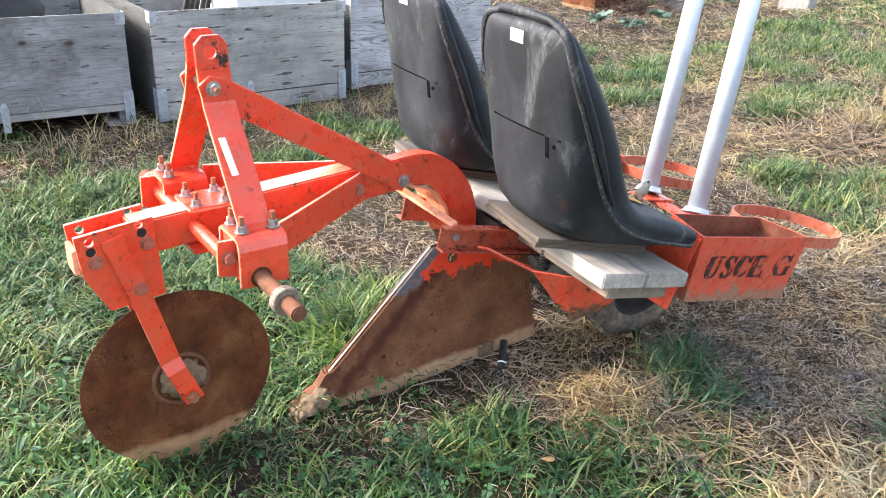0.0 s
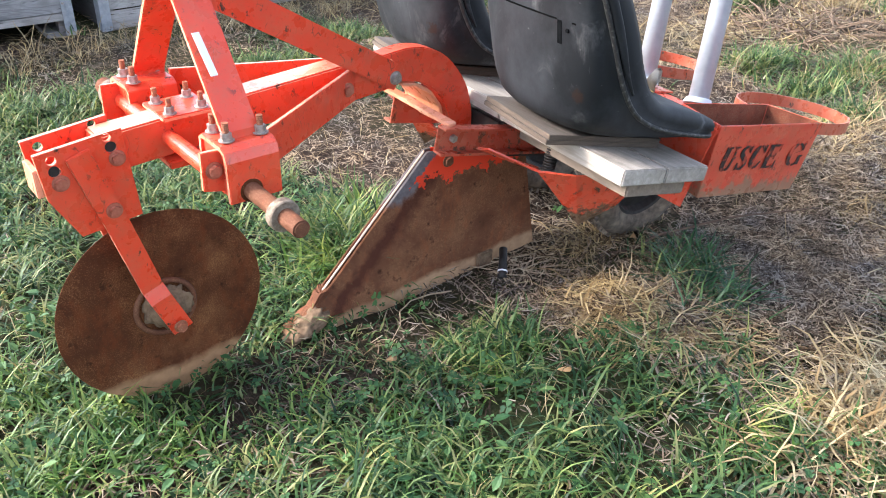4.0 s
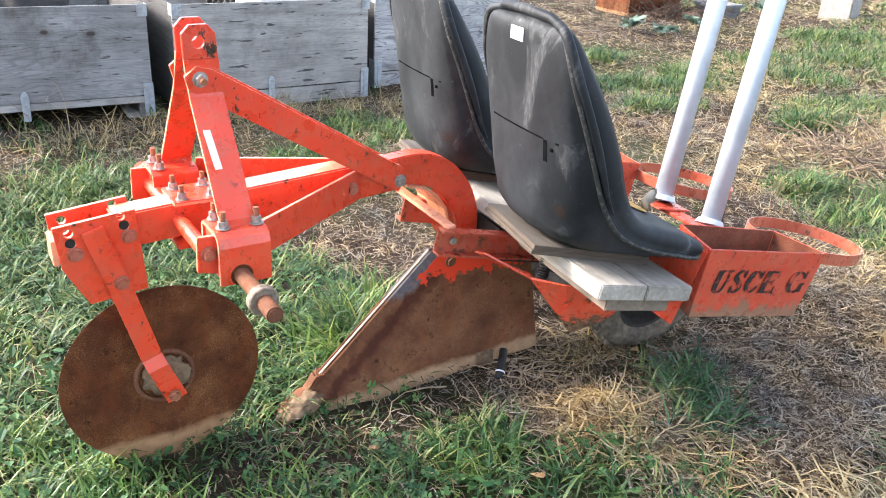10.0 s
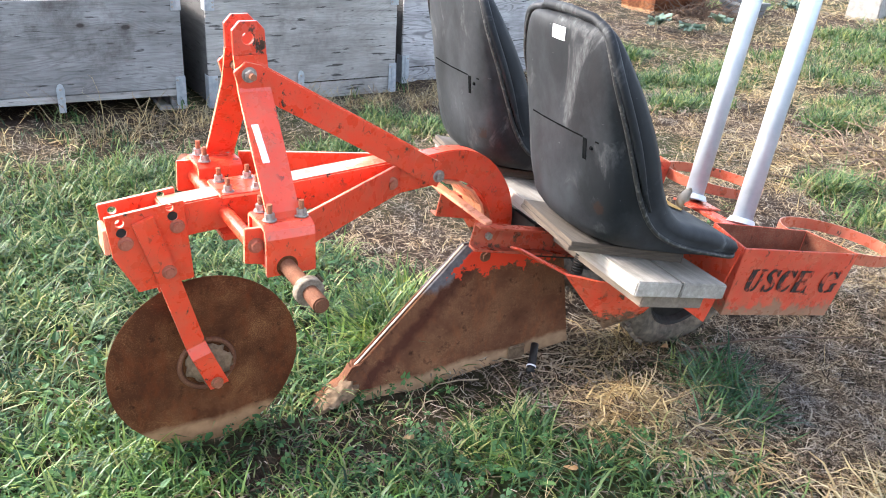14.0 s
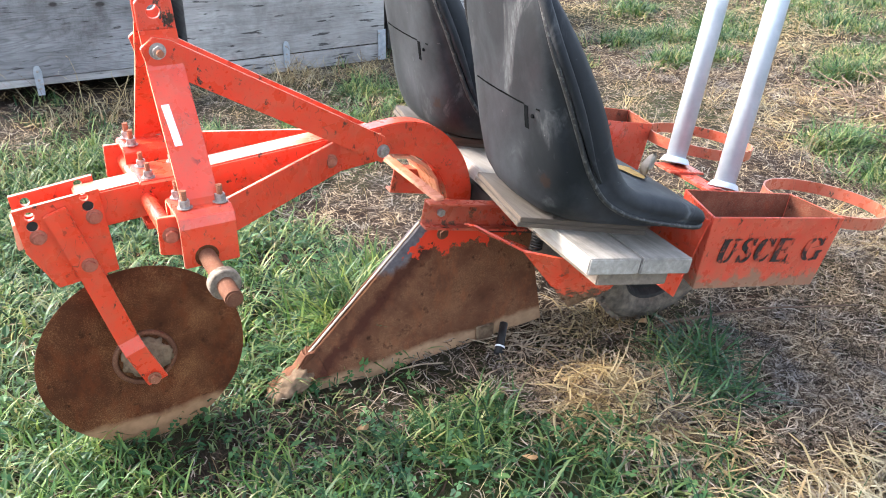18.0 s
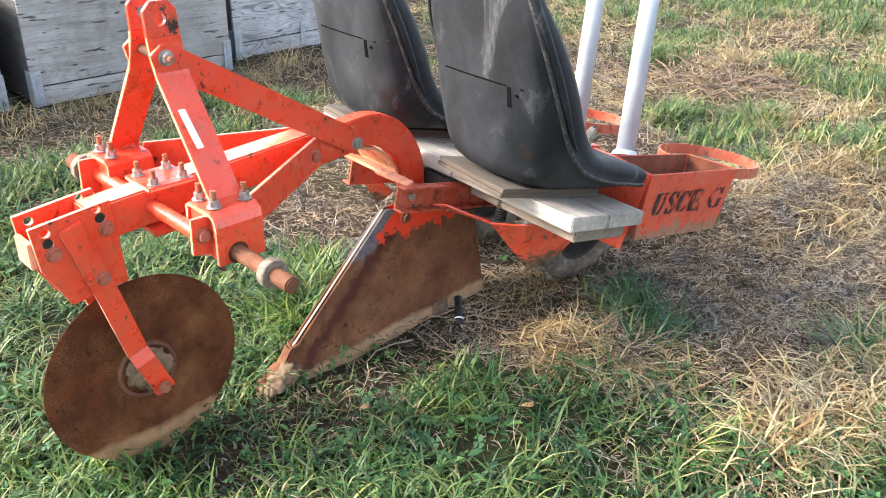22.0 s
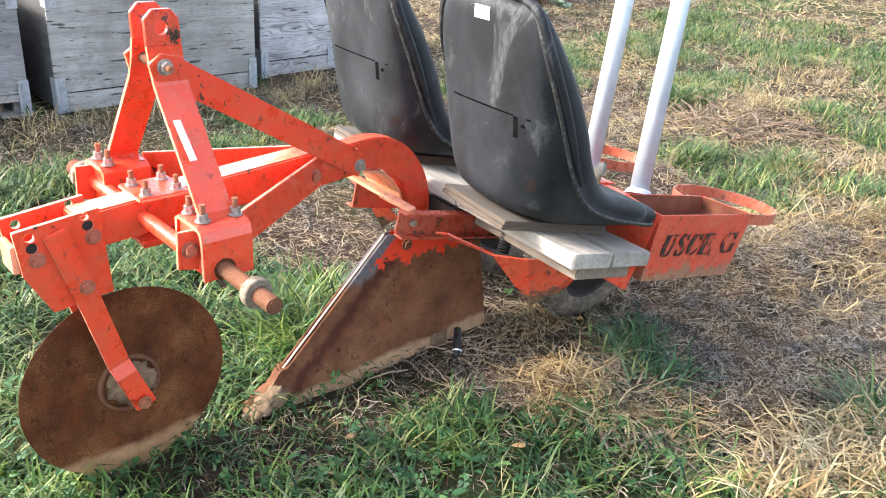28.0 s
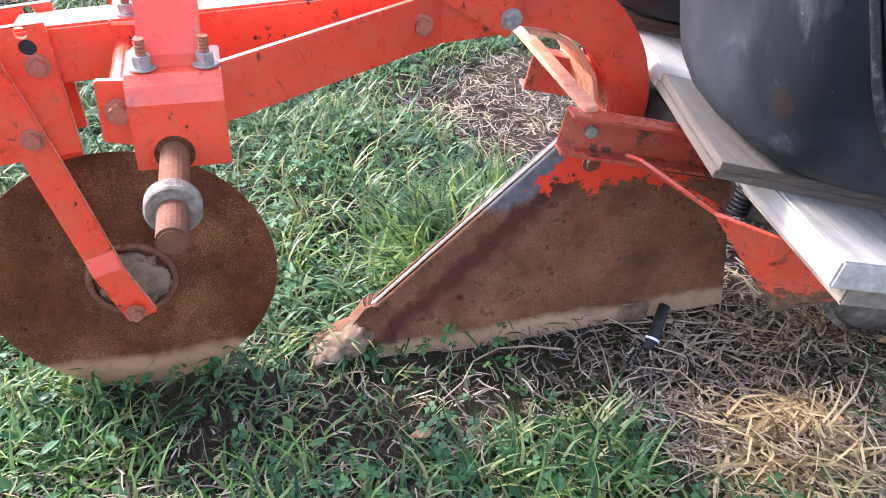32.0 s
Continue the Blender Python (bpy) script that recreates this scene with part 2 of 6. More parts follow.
def crate_ply(name, light, dark, rings, stain):
    """Rotary-cut plywood gone grey: nested contour grain, dark edge splits, knots, water stains."""
    mat, nt, bsdf = material(name, 0.85)
    rnd = nt.nodes.new("ShaderNodeObjectInfo")
    shift = nt.nodes.new("ShaderNodeVectorMath")
    shift.operation = "ADD"
    nt.links.new(coords(nt), shift.inputs[0])
    nt.links.new(calc(nt, "MULTIPLY", rnd.outputs["Random"], 17.0), shift.inputs[1])
    base = shift.outputs[0]

    def stretched(sx, sz):
        mp = nt.nodes.new("ShaderNodeMapping")
        mp.inputs["Scale"].default_value = (sx, sx, sz)
        nt.links.new(base, mp.inputs["Vector"])
        return mp.outputs["Vector"]
    field = noise_tex(nt, stretched(0.8, 3.6), 1.5, 2.5, 0.5, 0.35)
    band = calc(nt, "SINE", calc(nt, "MULTIPLY", field, 150.0))
    fibre = noise_tex(nt, stretched(5, 120), 1.5, 6, 0.7)
    cloud = noise_tex(nt, base, 2.2, 6, 0.62)
    col = ramp(nt, cloud, [(0.28, tuple((a * 0.40 + b * 0.60) for a, b in zip(light, dark))), (0.62, light)])
    weather = noise_tex(nt, stretched(1.3, 13), 1.6, 7, 0.68)
    col = mix(nt, calc(nt, "MULTIPLY", step(nt, weather, 0.44, 0.66), 0.62), col, tuple((a * 0.25 + b * 0.75) for a, b in zip(light, dark)))
    fade = step(nt, noise_tex(nt, stretched(2.0, 4.0), 1.4, 3), 0.38, 0.62)
    col = mix(nt, calc(nt, "MULTIPLY", calc(nt, "MULTIPLY", step(nt, band, 0.1, 1.0), rings), fade), col, dark)
    col = mix(nt, calc(nt, "MULTIPLY", step(nt, fibre, 0.48, 0.75), 0.60), col, dark)
    dashes = noise_tex(nt, stretched(4.5, 34), 1.7, 3, 0.5)
    col = mix(nt, calc(nt, "MULTIPLY", step(nt, dashes, 0.635, 0.69), 0.9), col, (0.028, 0.024, 0.021))
    vor = node(nt, "ShaderNodeTexVoronoi", Scale=4.6)
    nt.links.new(stretched(0.75, 1.35), vor.inputs["Vector"])
    col = mix(nt, calc(nt, "MULTIPLY", step(nt, vor.outputs["Distance"], 0.20, 0.08), 0.5), col, (0.085, 0.068, 0.055))
    col = mix(nt, calc(nt, "MULTIPLY", step(nt, vor.outputs["Distance"], 0.105, 0.075), 0.92), col, (0.030, 0.023, 0.018))
    old = noise_tex(nt, stretched(1.0, 0.8), 1.9, 8, 0.72)
    col = mix(nt, calc(nt, "MULTIPLY", step(nt, old, 0.48, 0.66), stain), col, (0.060, 0.050, 0.044))
    nt.links.new(col, bsdf.inputs["Base Color"])
    bump(nt, bsdf, mix(nt, 0.5, band, fibre), 0.35, 0.002)
    return mat


def plain(name, a, b, scale=20, rough=0.6, metal=0.0, relief=0.2, spread=(0.35, 0.7)):
    mat, nt, bsdf = material(name, rough, metal)
    vec = coords(nt)
    n1 = noise_tex(nt, vec, scale, 6, 0.65)
    nt.links.new(ramp(nt, n1, [(spread[0], a), (spread[1], b)]), bsdf.inputs["Base Color"])
    bump(nt, bsdf, noise_tex(nt, vec, scale * 9, 3), relief, 0.001)
    return mat


ORANGE = paint("orange_enamel", (0.66, 0.046, 0.015), (0.71, 0.072, 0.028), 0.598, 0.42, 0.46)
ORANGE_WORN = paint("worn_orange_enamel", (0.58, 0.048, 0.019), (0.62, 0.085, 0.040), 0.58, 0.55, 0.42, bare=0.215)
DISC_RUST = rusty("coulter_rust", (0.042, 0.0135, 0.0055), (0.112, 0.036, 0.0125), (0.25, 0.118, 0.046), (0.36, 0.20, 0.10), 0.020)
SHOE_RUST = rusty("shoe_rust", (0.072, 0.027, 0.0135), (0.185, 0.080, 0.039), (0.24, 0.125, 0.060), (0.42, 0.26, 0.145), 0.032, -0.063, enamel=(0.66, 0.055, 0.02))
PIN_RUST = rusty("pin_rust", (0.075, 0.030, 0.017), (0.19, 0.080, 0.043), (0.24, 0.13, 0.075))
BOLT_STEEL = plain("zinc_bolt", (0.26, 0.23, 0.21), (0.52, 0.47, 0.43), 120, 0.42, 0.6)
HUB_STEEL = plain("muddy_hub", (0.10, 0.07, 0.05), (0.32, 0.26, 0.19), 60, 0.8, 0.2)
GALV = plain("galvanised_pipe", (0.44, 0.49, 0.54), (0.56, 0.61, 0.66), 14, 0.45, 0.3, 0.05)
RUBBER = plain("dusty_tyre_rubber", (0.050, 0.040, 0.030), (0.20, 0.158, 0.112), 30, 0.85)
BLACK_IRON = plain("dark_iron", (0.012, 0.011, 0.010), (0.035, 0.03, 0.027), 40, 0.6, 0.3)
LUMBER = timber("weathered_lumber", (0.45, 0.41, 0.36), (0.22, 0.190, 0.155), (40, 3, 40))
PLY_FACE = timber("old_plywood", (0.165, 0.142, 0.118), (0.070, 0.056, 0.044), (40, 3, 40))
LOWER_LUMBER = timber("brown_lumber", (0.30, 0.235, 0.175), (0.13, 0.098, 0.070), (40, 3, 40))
# paler orange that puts the sun's glare on edges and tops into the colour
LIT_EDGE_PAINT = paint("sunlit_edge_enamel", (0.72, 0.22, 0.11), (0.78, 0.38, 0.24), 0.62, 0.5, 0.45)
# direct sun on the neck's inner web, put into a pale base colour
LIT_WEB_PAINT = paint("sunlit_web_enamel", (0.72, 0.22, 0.10), (0.78, 0.40, 0.24), 0.63, 0.5, 0.45)
PLY_CORE = timber("plywood_edge", (0.155, 0.110, 0.075), (0.040, 0.029, 0.020), (4, 4, 260))
CRATE_DARK = crate_ply("stained_crate_plywood", (0.30, 0.295, 0.29), (0.060, 0.056, 0.052), 0.34, 1.0)
CRATE_GREY = crate_ply("grey_crate_plywood", (0.40, 0.385, 0.36), (0.110, 0.100, 0.090), 0.22, 0.55)
CRATE_PALE = crate_ply("pale_crate_plywood", (0.52, 0.51, 0.51), (0.120, 0.115, 0.115), 0.75, 0.35)
# near-black plywood copy: the shade between neighbouring crates, painted in
CRATE_SHADED = crate_ply("shaded_side_plywood", (0.10, 0.095, 0.090), (0.022, 0.020, 0.019), 0.40, 0.80)
CRATE_STEEL = plain("crate_bracket_zinc", (0.30, 0.33, 0.36), (0.46, 0.49, 0.52), 30, 0.5, 0.5)
STICKER = plain("white_sticker", (0.72, 0.72, 0.72), (0.82, 0.82, 0.80), 15, 0.5, 0.0, 0.02)
FOAM = plain("torn_foam", (0.36, 0.20, 0.045), (0.52, 0.33, 0.10), 60, 0.95)
LINING = plain("torn_lining", (0.46, 0.41, 0.34), (0.58, 0.53, 0.45), 60, 0.9)
LETTER = plain("stencil_black", (0.014, 0.012, 0.011), (0.42, 0.06, 0.028), 55, 0.6, 0.0, 0.1, (0.53, 0.62))
LETTER_WORN = plain("worn_stencil_black", (0.016, 0.013, 0.012), (0.46, 0.065, 0.030), 34, 0.6, 0.0, 0.1, (0.47, 0.58))
HOOP_PAINT = paint("dull_hoop_enamel", (0.40, 0.060, 0.028), (0.48, 0.13, 0.075), 0.58, 0.65, 0.36)
BOLT_RED = plain("rusty_painted_bolt", (0.30, 0.075, 0.040), (0.46, 0.17, 0.105), 90, 0.6, 0.2)
DIRT = plain("dry_dirt", (0.030, 0.020, 0.014), (0.10, 0.066, 0.045), 35, 0.95, 0.0, 0.8)
TIP_PAINT = paint("greasy_tip_enamel", (0.60, 0.043, 0.017), (0.66, 0.070, 0.034), 0.545, 0.42, 0.44)
# stained rusty inner walls, with the shade of the box's depth mixed in
BOX_INSIDE = rusty("shaded_box_rust", (0.06, 0.024, 0.014), (0.24, 0.064, 0.034), (0.20, 0.12, 0.075))
GROOVE = plain("seat_groove", (0.004, 0.0045, 0.005), (0.009, 0.0095, 0.010), 40, 0.7)
RAIL_PAINT = paint("grimy_rail_enamel", (0.42, 0.036, 0.016), (0.47, 0.075, 0.040), 0.545, 0.6, 0.36)
GROOVE.node_tree.nodes["Principled BSDF"].inputs["Specular IOR Level"].default_value = 0.0
BOX_PAINT = paint("box_enamel", (0.53, 0.046, 0.020), (0.58, 0.085, 0.045), 0.59, 0.6, 0.38, 0.352)


def seat_vinyl():
    """Black moulded plastic, greyed by dust rubbed over it in broad smears."""
    mat, nt, bsdf = material("black_seat_plastic", 0.42)
    vec = coords(nt)
    smear = noise_tex(nt, coords(nt, (2.0, 2.6, 1.6), turn=(25, 10, 30)), 3.2, 5, 0.60, 1.1)
    fine = noise_tex(nt, coords(nt, (9, 9, 3), turn=(40, 0, 15)), 5, 8, 0.75)
    cloud = noise_tex(nt, vec, 4, 4)
    film = noise_tex(nt, coords(nt, (1.6, 1.6, 1.2)), 2.4, 7, 0.7)
    col = mix(nt, step(nt, cloud, 0.3, 0.75), (0.0055, 0.0065, 0.0085), (0.012, 0.0135, 0.0160))
    col = mix(nt, calc(nt, "MULTIPLY", step(nt, film, 0.44, 0.70), 0.50), col, (0.060, 0.065, 0.073))
    col = mix(nt, calc(nt, "MULTIPLY", calc(nt, "MULTIPLY", step(nt, smear, 0.57, 0.68), step(nt, fine, 0.36, 0.60)), 0.75), col, (0.120, 0.122, 0.122))
    nick = noise_tex(nt, coords(nt, (1, 1, 1.8), turn=(30, 0, 60)), 42, 4, 0.6)
    col = mix(nt, calc(nt, "MULTIPLY", step(nt, nick, 0.70, 0.74), 0.6), col, (0.14, 0.14, 0.138))
    # rust run out of the lowest bolt of each seat
    for yc in (-0.335, 0.245):
        spot = Matrix.Translation((0, 0.03, 0.5)) @ pose(0, 0, 0, 0, 11, -6) @ Vector((-0.122, yc - 0.152, 0.156))
        far = nt.nodes.new("ShaderNodeVectorMath")
        far.operation = "DISTANCE"
        nt.links.new(vec, far.inputs[0])
        far.inputs[1].default_value = spot
        edge = calc(nt, "ADD", far.outputs["Value"], calc(nt, "MULTIPLY", calc(nt, "SUBTRACT", noise_tex(nt, vec, 55, 5, 0.7), 0.5), 0.05))
        col = mix(nt, calc(nt, "MULTIPLY", step(nt, edge, 0.019, 0.012), 0.9), col, (0.020, 0.0100, 0.0070))
    nt.links.new(col, bsdf.inputs["Base Color"])
    nt.links.new(step(nt, smear, -0.9, 1.5), bsdf.inputs["Roughness"])
    bsdf.inputs["Specular IOR Level"].default_value = 0.26
    bump(nt, bsdf, noise_tex(nt, vec, 420, 2), 0.12, 0.0006)
    return mat


SEAT = seat_vinyl()
PIPING = plain("worn_piping", (0.012, 0.012, 0.012), (0.13, 0.125, 0.115), 75, 0.6, 0.0, 0.3, (0.50, 0.72))
LIT_SHOE_EDGE = plain("sunlit_shoe_edge", (0.36, 0.26, 0.18), (0.55, 0.44, 0.33), 40, 0.6)
STUD_RUST = rusty("stud_rust", (0.19, 0.060, 0.030), (0.38, 0.155, 0.085), (0.40, 0.24, 0.15))
CLAY = plain("dried_clay", (0.11, 0.068, 0.037), (0.25, 0.165, 0.096), 45, 0.95, 0.0, 0.8)


# ---- mesh helpers ----
def part(name, bm, mat, parent=None, label="", smooth=False, at=None):
    """One mesh object from a bmesh, under its thing or part."""
    me = bpy.data.meshes.new(name)
    if at is not None:
        bm.transform(at)
    # orange parts carry the painted sunlit edge colour in their second slot
    mats = mat if isinstance(mat, (list, tuple)) else (mat, LIT_EDGE_PAINT) if mat is ORANGE else (mat,)
    for f in bm.faces:
        f.material_index = min(f.material_index, len(mats) - 1)
    bm.normal_update()
    bm.to_mesh(me)
    bm.free()
    for m in mats:
        me.materials.append(m)
    if smooth:
        me.shade_smooth()
    ob = new(name, me)
    if parent:
        ob.parent = parent
    if label:
        ob["label"] = label
    return ob


def thing(name, label, category, group="", kind="", at=None):
    ob = new(name)
    if at is not None:
        ob.matrix_world = at
    return tagged(ob, label, category, group, kind)


def soften(bm, width=0.0018, segments=2):
    edges = [e for e in bm.edges if len(e.link_faces) == 2 and e.calc_face_angle(0) > 0.5]
    bmesh.ops.bevel(bm, geom=edges, offset=width, segments=segments, affect="EDGES", clamp_overlap=True)
    return bm


def slab(points, thick, axis="y", base=0.0, edge=0.0015):
    """A plate: an outline in the plane across the axis, given thickness from base upwards along the axis."""
    bm = bmesh.new()
    lift = {"x": lambda a, b, c: (c, a, b), "y": lambda a, b, c: (a, c, b), "z": lambda a, b, c: (a, b, c)}[axis]
    lo = [bm.verts.new(lift(a, b, base)) for a, b in points]
    hi = [bm.verts.new(lift(a, b, base + thick)) for a, b in points]
    bm.faces.new(lo), bm.faces.new(hi[::-1])
    n = len(points)
    for i in range(n):
        bm.faces.new((lo[i], hi[i], hi[(i + 1) % n], lo[(i + 1) % n]))
    # rims of thin plates take the pale colour painted for sunlit edges
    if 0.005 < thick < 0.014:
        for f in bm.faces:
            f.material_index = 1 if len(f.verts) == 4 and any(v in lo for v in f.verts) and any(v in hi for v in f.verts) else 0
    bmesh.ops.recalc_face_normals(bm, faces=bm.faces)
    if edge:
        soften(bm, edge)
    return bm


def holed(points, holes, thick, base):
    """A plate across y with round holes (x, z, radius) right through it."""
    bm = bmesh.new()
    loops = [list(points)] + [[(x + r * math.cos(a), z + r * math.sin(a)) for a in (2 * math.pi * k / 20 for k in range(20))] for x, z, r in holes]
    edges = []
    for loop in loops:
        v = [bm.verts.new((a, base, b)) for a, b in loop]
        edges += [bm.edges.new((p, q)) for p, q in zip(v, v[1:] + v[:1])]
    bmesh.ops.triangle_fill(bm, use_beauty=True, use_dissolve=False, edges=edges)
    out = bmesh.ops.extrude_face_region(bm, geom=bm.faces[:])
    for v in out["geom"]:
        if isinstance(v, bmesh.types.BMVert):
            v.co.y += thick
    bmesh.ops.recalc_face_normals(bm, faces=bm.faces)
    for f in bm.faces:
        f.material_index = 0 if abs(f.normal.y) > 0.5 else 1
    return soften(bm, 0.0012, 1)


def block(x0, x1, y0, y1, z0, z1, edge=0.002):
    return slab([(x0, y0), (x1, y0), (x1, y1), (x0, y1)], z1 - z0, "z", z0, edge)


def rod(p, q, r, r2=None, sides=20, edge=0.0015):
    p, q = Vector(p), Vector(q)
    bm = bmesh.new()
    bmesh.ops.create_cone(bm, cap_ends=True, segments=sides, radius1=r, radius2=r if r2 is None else r2, depth=(q - p).length)
    if edge:
        soften(bm, edge)
    bm.transform(Matrix.Translation((p + q) / 2) @ (q - p).to_track_quat("Z", "Y").to_matrix().to_4x4())
    return bm


def merge(*bms):
    out = bmesh.new()
    for b in bms:
        me = bpy.data.meshes.new("tmp")
        b.to_mesh(me)
        b.free()
        out.from_mesh(me)
        bpy.data.meshes.remove(me)
    return out


def revolve(profile, sides=32, closed=False):
    """Lathe about the y axis; profile of (radius, y)."""
    bm = bmesh.new()
    rings = [[bm.verts.new((r * math.cos(a), y, r * math.sin(a))) for a in (2 * math.pi * k / sides for k in range(sides))] for r, y in profile]
    pairs = list(zip(rings, rings[1:])) + ([(rings[-1], rings[0])] if closed else [])
    for a, b in pairs:
        for k in range(sides):
            j = (k + 1) % sides
            bm.faces.new((a[k], a[j], b[j], b[k]))
    if not closed:
        for ring in (rings[0], rings[-1]):
            bm.faces.new(ring)
    bmesh.ops.recalc_face_normals(bm, faces=bm.faces)
    return bm


def sweep(path, wide, thick, side=(1, 0, 0), edge=0.0015):
    """A flat bar along a path: its width lies along side, its thickness across."""
    side = Vector(side).normalized()
    pts = [Vector(p) for p in path]
    bm = bmesh.new()
    rings = []
    for i, p in enumerate(pts):
        d = (pts[min(i + 1, len(pts) - 1)] - pts[max(i - 1, 0)]).normalized()
        nrm = d.cross(side).normalized()
        rings.append([bm.verts.new(p + side * (wide / 2 * a) + nrm * (thick / 2 * b)) for a, b in ((-1, -1), (1, -1), (1, 1), (-1, 1))])
    for a, b in zip(rings, rings[1:]):
        for k in range(4):
            f = bm.faces.new((a[k], a[(k + 1) % 4], b[(k + 1) % 4], b[k]))
            f.material_index = 1 if k % 2 and 0.005 < thick < 0.014 else 0
    bm.faces.new(rings[0]), bm.faces.new(rings[-1])
    bmesh.ops.recalc_face_normals(bm, faces=bm.faces)
    if edge:
        soften(bm, edge)
    return bm


def tube(path, r, sides=8):
    pts = [Vector(p) for p in path]
    bm = bmesh.new()
    rings = []
    for i, p in enumerate(pts):
        d = (pts[min(i + 1, len(pts) - 1)] - pts[max(i - 1, 0)]).normalized()
        u = d.orthogonal().normalized() if i == 0 else (u - d * u.dot(d)).normalized()
        v = d.cross(u)
        rr = r[i] if isinstance(r, (list, tuple)) else r
        rings.append([bm.verts.new(p + (u * math.cos(a) + v * math.sin(a)) * rr) for a in (2 * math.pi * k / sides for k in range(sides))])
    for a, b in zip(rings, rings[1:]):
        for k in range(sides):
            bm.faces.new((a[k], a[(k + 1) % sides], b[(k + 1) % sides], b[k]))
    bm.faces.new(rings[0]), bm.faces.new(rings[-1])
    bmesh.ops.recalc_face_normals(bm, faces=bm.faces)
    return bm


def curve_through(points, n):
    """n points on a smooth line through the given ones."""
    pts = np.array(points, float)
    k = np.linspace(0, len(pts) - 1, n)
    i = np.clip(k.astype(int), 0, len(pts) - 2)
    f = (k - i)[:, None]
    p0, p1, p2, p3 = pts[np.clip(i - 1, 0, None)], pts[i], pts[i + 1], pts[np.clip(i + 2, None, len(pts) - 1)]
    return 0.5 * (2 * p1 + (p2 - p0) * f + (2 * p0 - 5 * p1 + 4 * p2 - p3) * f ** 2 + (3 * p1 - p0 - 3 * p2 + p3) * f ** 3)


_bolts = {}


def bolt(at, way, parent, r=0.011, tall=0.009, stud=0.0, mat=None, name="bolt"):
    """A hexagon head on a washer, or a nut with its stud, seated at a place and facing along way."""
    key = (r, tall, stud, name)
    m = mat or BOLT_STEEL
    if key not in _bolts:
        bm = merge(rod((0, 0, 0), (0, 0, 0.0025), r * 1.35, sides=18, edge=0.0006),
                   rod((0, 0, 0.0025), (0, 0, 0.0025 + tall), r, sides=6, edge=0.0009))
        if stud:
            ridges = [(0, 0, tall + 0.002 + i * 0.0022) for i in range(max(2, int(stud / 0.0022)))]
            count = len(bm.faces)
            bm = merge(bm, tube(ridges, [r * (0.58 if i % 2 else 0.50) for i in range(len(ridges))], 10))
            bm.faces.ensure_lookup_table()
            for f in bm.faces[count:]:
                f.material_index = 1
        me = bpy.data.meshes.new(name)
        bm.to_mesh(me)
        bm.free()
        me.materials.append(m)
        me.materials.append(STUD_RUST)
        _bolts[key] = me
    ob = new(name, _bolts[key])
    ob.parent = parent
    ob.matrix_basis = Matrix.Translation(at) @ Vector(way).to_track_quat("Z", "Y").to_matrix().to_4x4()
    return ob


# ---- the machine: a two-seat mounted transplanter, front towards -x ----
planter = thing("transplanter", "orange two-seat tractor-mounted transplanter with rusty coulter, parked on grass", "farm machine")
MID = 0.035                                    # its middle plane
NEAR, FAR = (0, -1, 0), (0, 1, 0)

# coulter bracket: two side plates bolted over the end of the square beam
outline = [(-1.122, 0.640), (-0.954, 0.658), (-0.942, 0.465), (-1.066, 0.452), (-1.113, 0.545)]
for y in (-0.012, 0.070):
    holes = [(-1.090, 0.601, 0.0112), (-1.092, 0.624, 0.0095), (-0.980, 0.624, 0.0112), (-0.985, 0.645, 0.0085)]
    plate = part("coulter_plate", holed(outline, holes, 0.012, y), ORANGE, planter)
    if y < 0:
        for x, z in ((-1.084, 0.576), (-0.972, 0.599)):
            bolt((x, y, z), NEAR, plate, 0.0125, mat=BOLT_RED, name="rust_ringed_bolt")
            part("blackened_hole", rod((x - 0.007, y + 0.004, z + 0.025), (x - 0.007, y + 0.009, z + 0.025), 0.0112, edge=0), BLACK_IRON, plate)
part("bracket_nose", block(-1.126, -1.114, 0.001, 0.069, 0.548, 0.606), LIT_EDGE_PAINT, planter, "nose plate painted pale as if sunlit")
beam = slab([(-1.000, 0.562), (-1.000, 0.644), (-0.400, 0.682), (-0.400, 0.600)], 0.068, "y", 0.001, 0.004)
# the upper face gets its sunlight as pale paint
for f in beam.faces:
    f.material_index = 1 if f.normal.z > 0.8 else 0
part("beam", beam, ORANGE, planter, "square beam, its top painted pale as if sunlit")

# coulter: fork arms and the rusty disc between them
for y, x_top in ((-0.0185, -1.046), (0.0885, -1.046)):
    lower = 0.010 if y < 0 else -0.010
    arm = part("coulter_arm", sweep([(x_top, y, 0.628), (-1.000, y, 0.470), (-0.953, y, 0.290), (-0.943, y - lower, 0.262), (-0.905, y - lower, 0.168)],
                                    0.048, 0.012, (0.955, 0, 0.29)), ORANGE, planter)
    if y < 0:
        bolt((-1.000, y - 0.006, 0.497), NEAR, arm, 0.0125, mat=BOLT_RED, name="rust_ringed_bolt")
disc_at = Vector((-0.918, 0.028, 0.204))
rim = [(0.026, -0.0035), (0.20, -0.0035), (0.2375, -0.0006), (0.2375, 0.0006), (0.20, 0.0035), (0.026, 0.0035)]
disc = part("coulter_disc", revolve(rim, 96, True), DISC_RUST, planter, "large rust-brown disc with dried clay along its lower edge", at=Matrix.Translation(disc_at))
part("hub", revolve([(0.016, -0.056), (0.024, -0.054), (0.026, -0.030), (0.040, -0.022), (0.046, -0.004), (0.046, 0.004), (0.036, 0.03), (0.03, 0.05)], 36), CLAY, disc,
     "clay-caked hub", True, Matrix.Translation(disc_at))
part("hub_ring", revolve([(0.060, -0.003), (0.063, -0.0085), (0.071, -0.0085), (0.075, -0.003)], 40, True), PIN_RUST, disc, "", True, Matrix.Translation(disc_at))
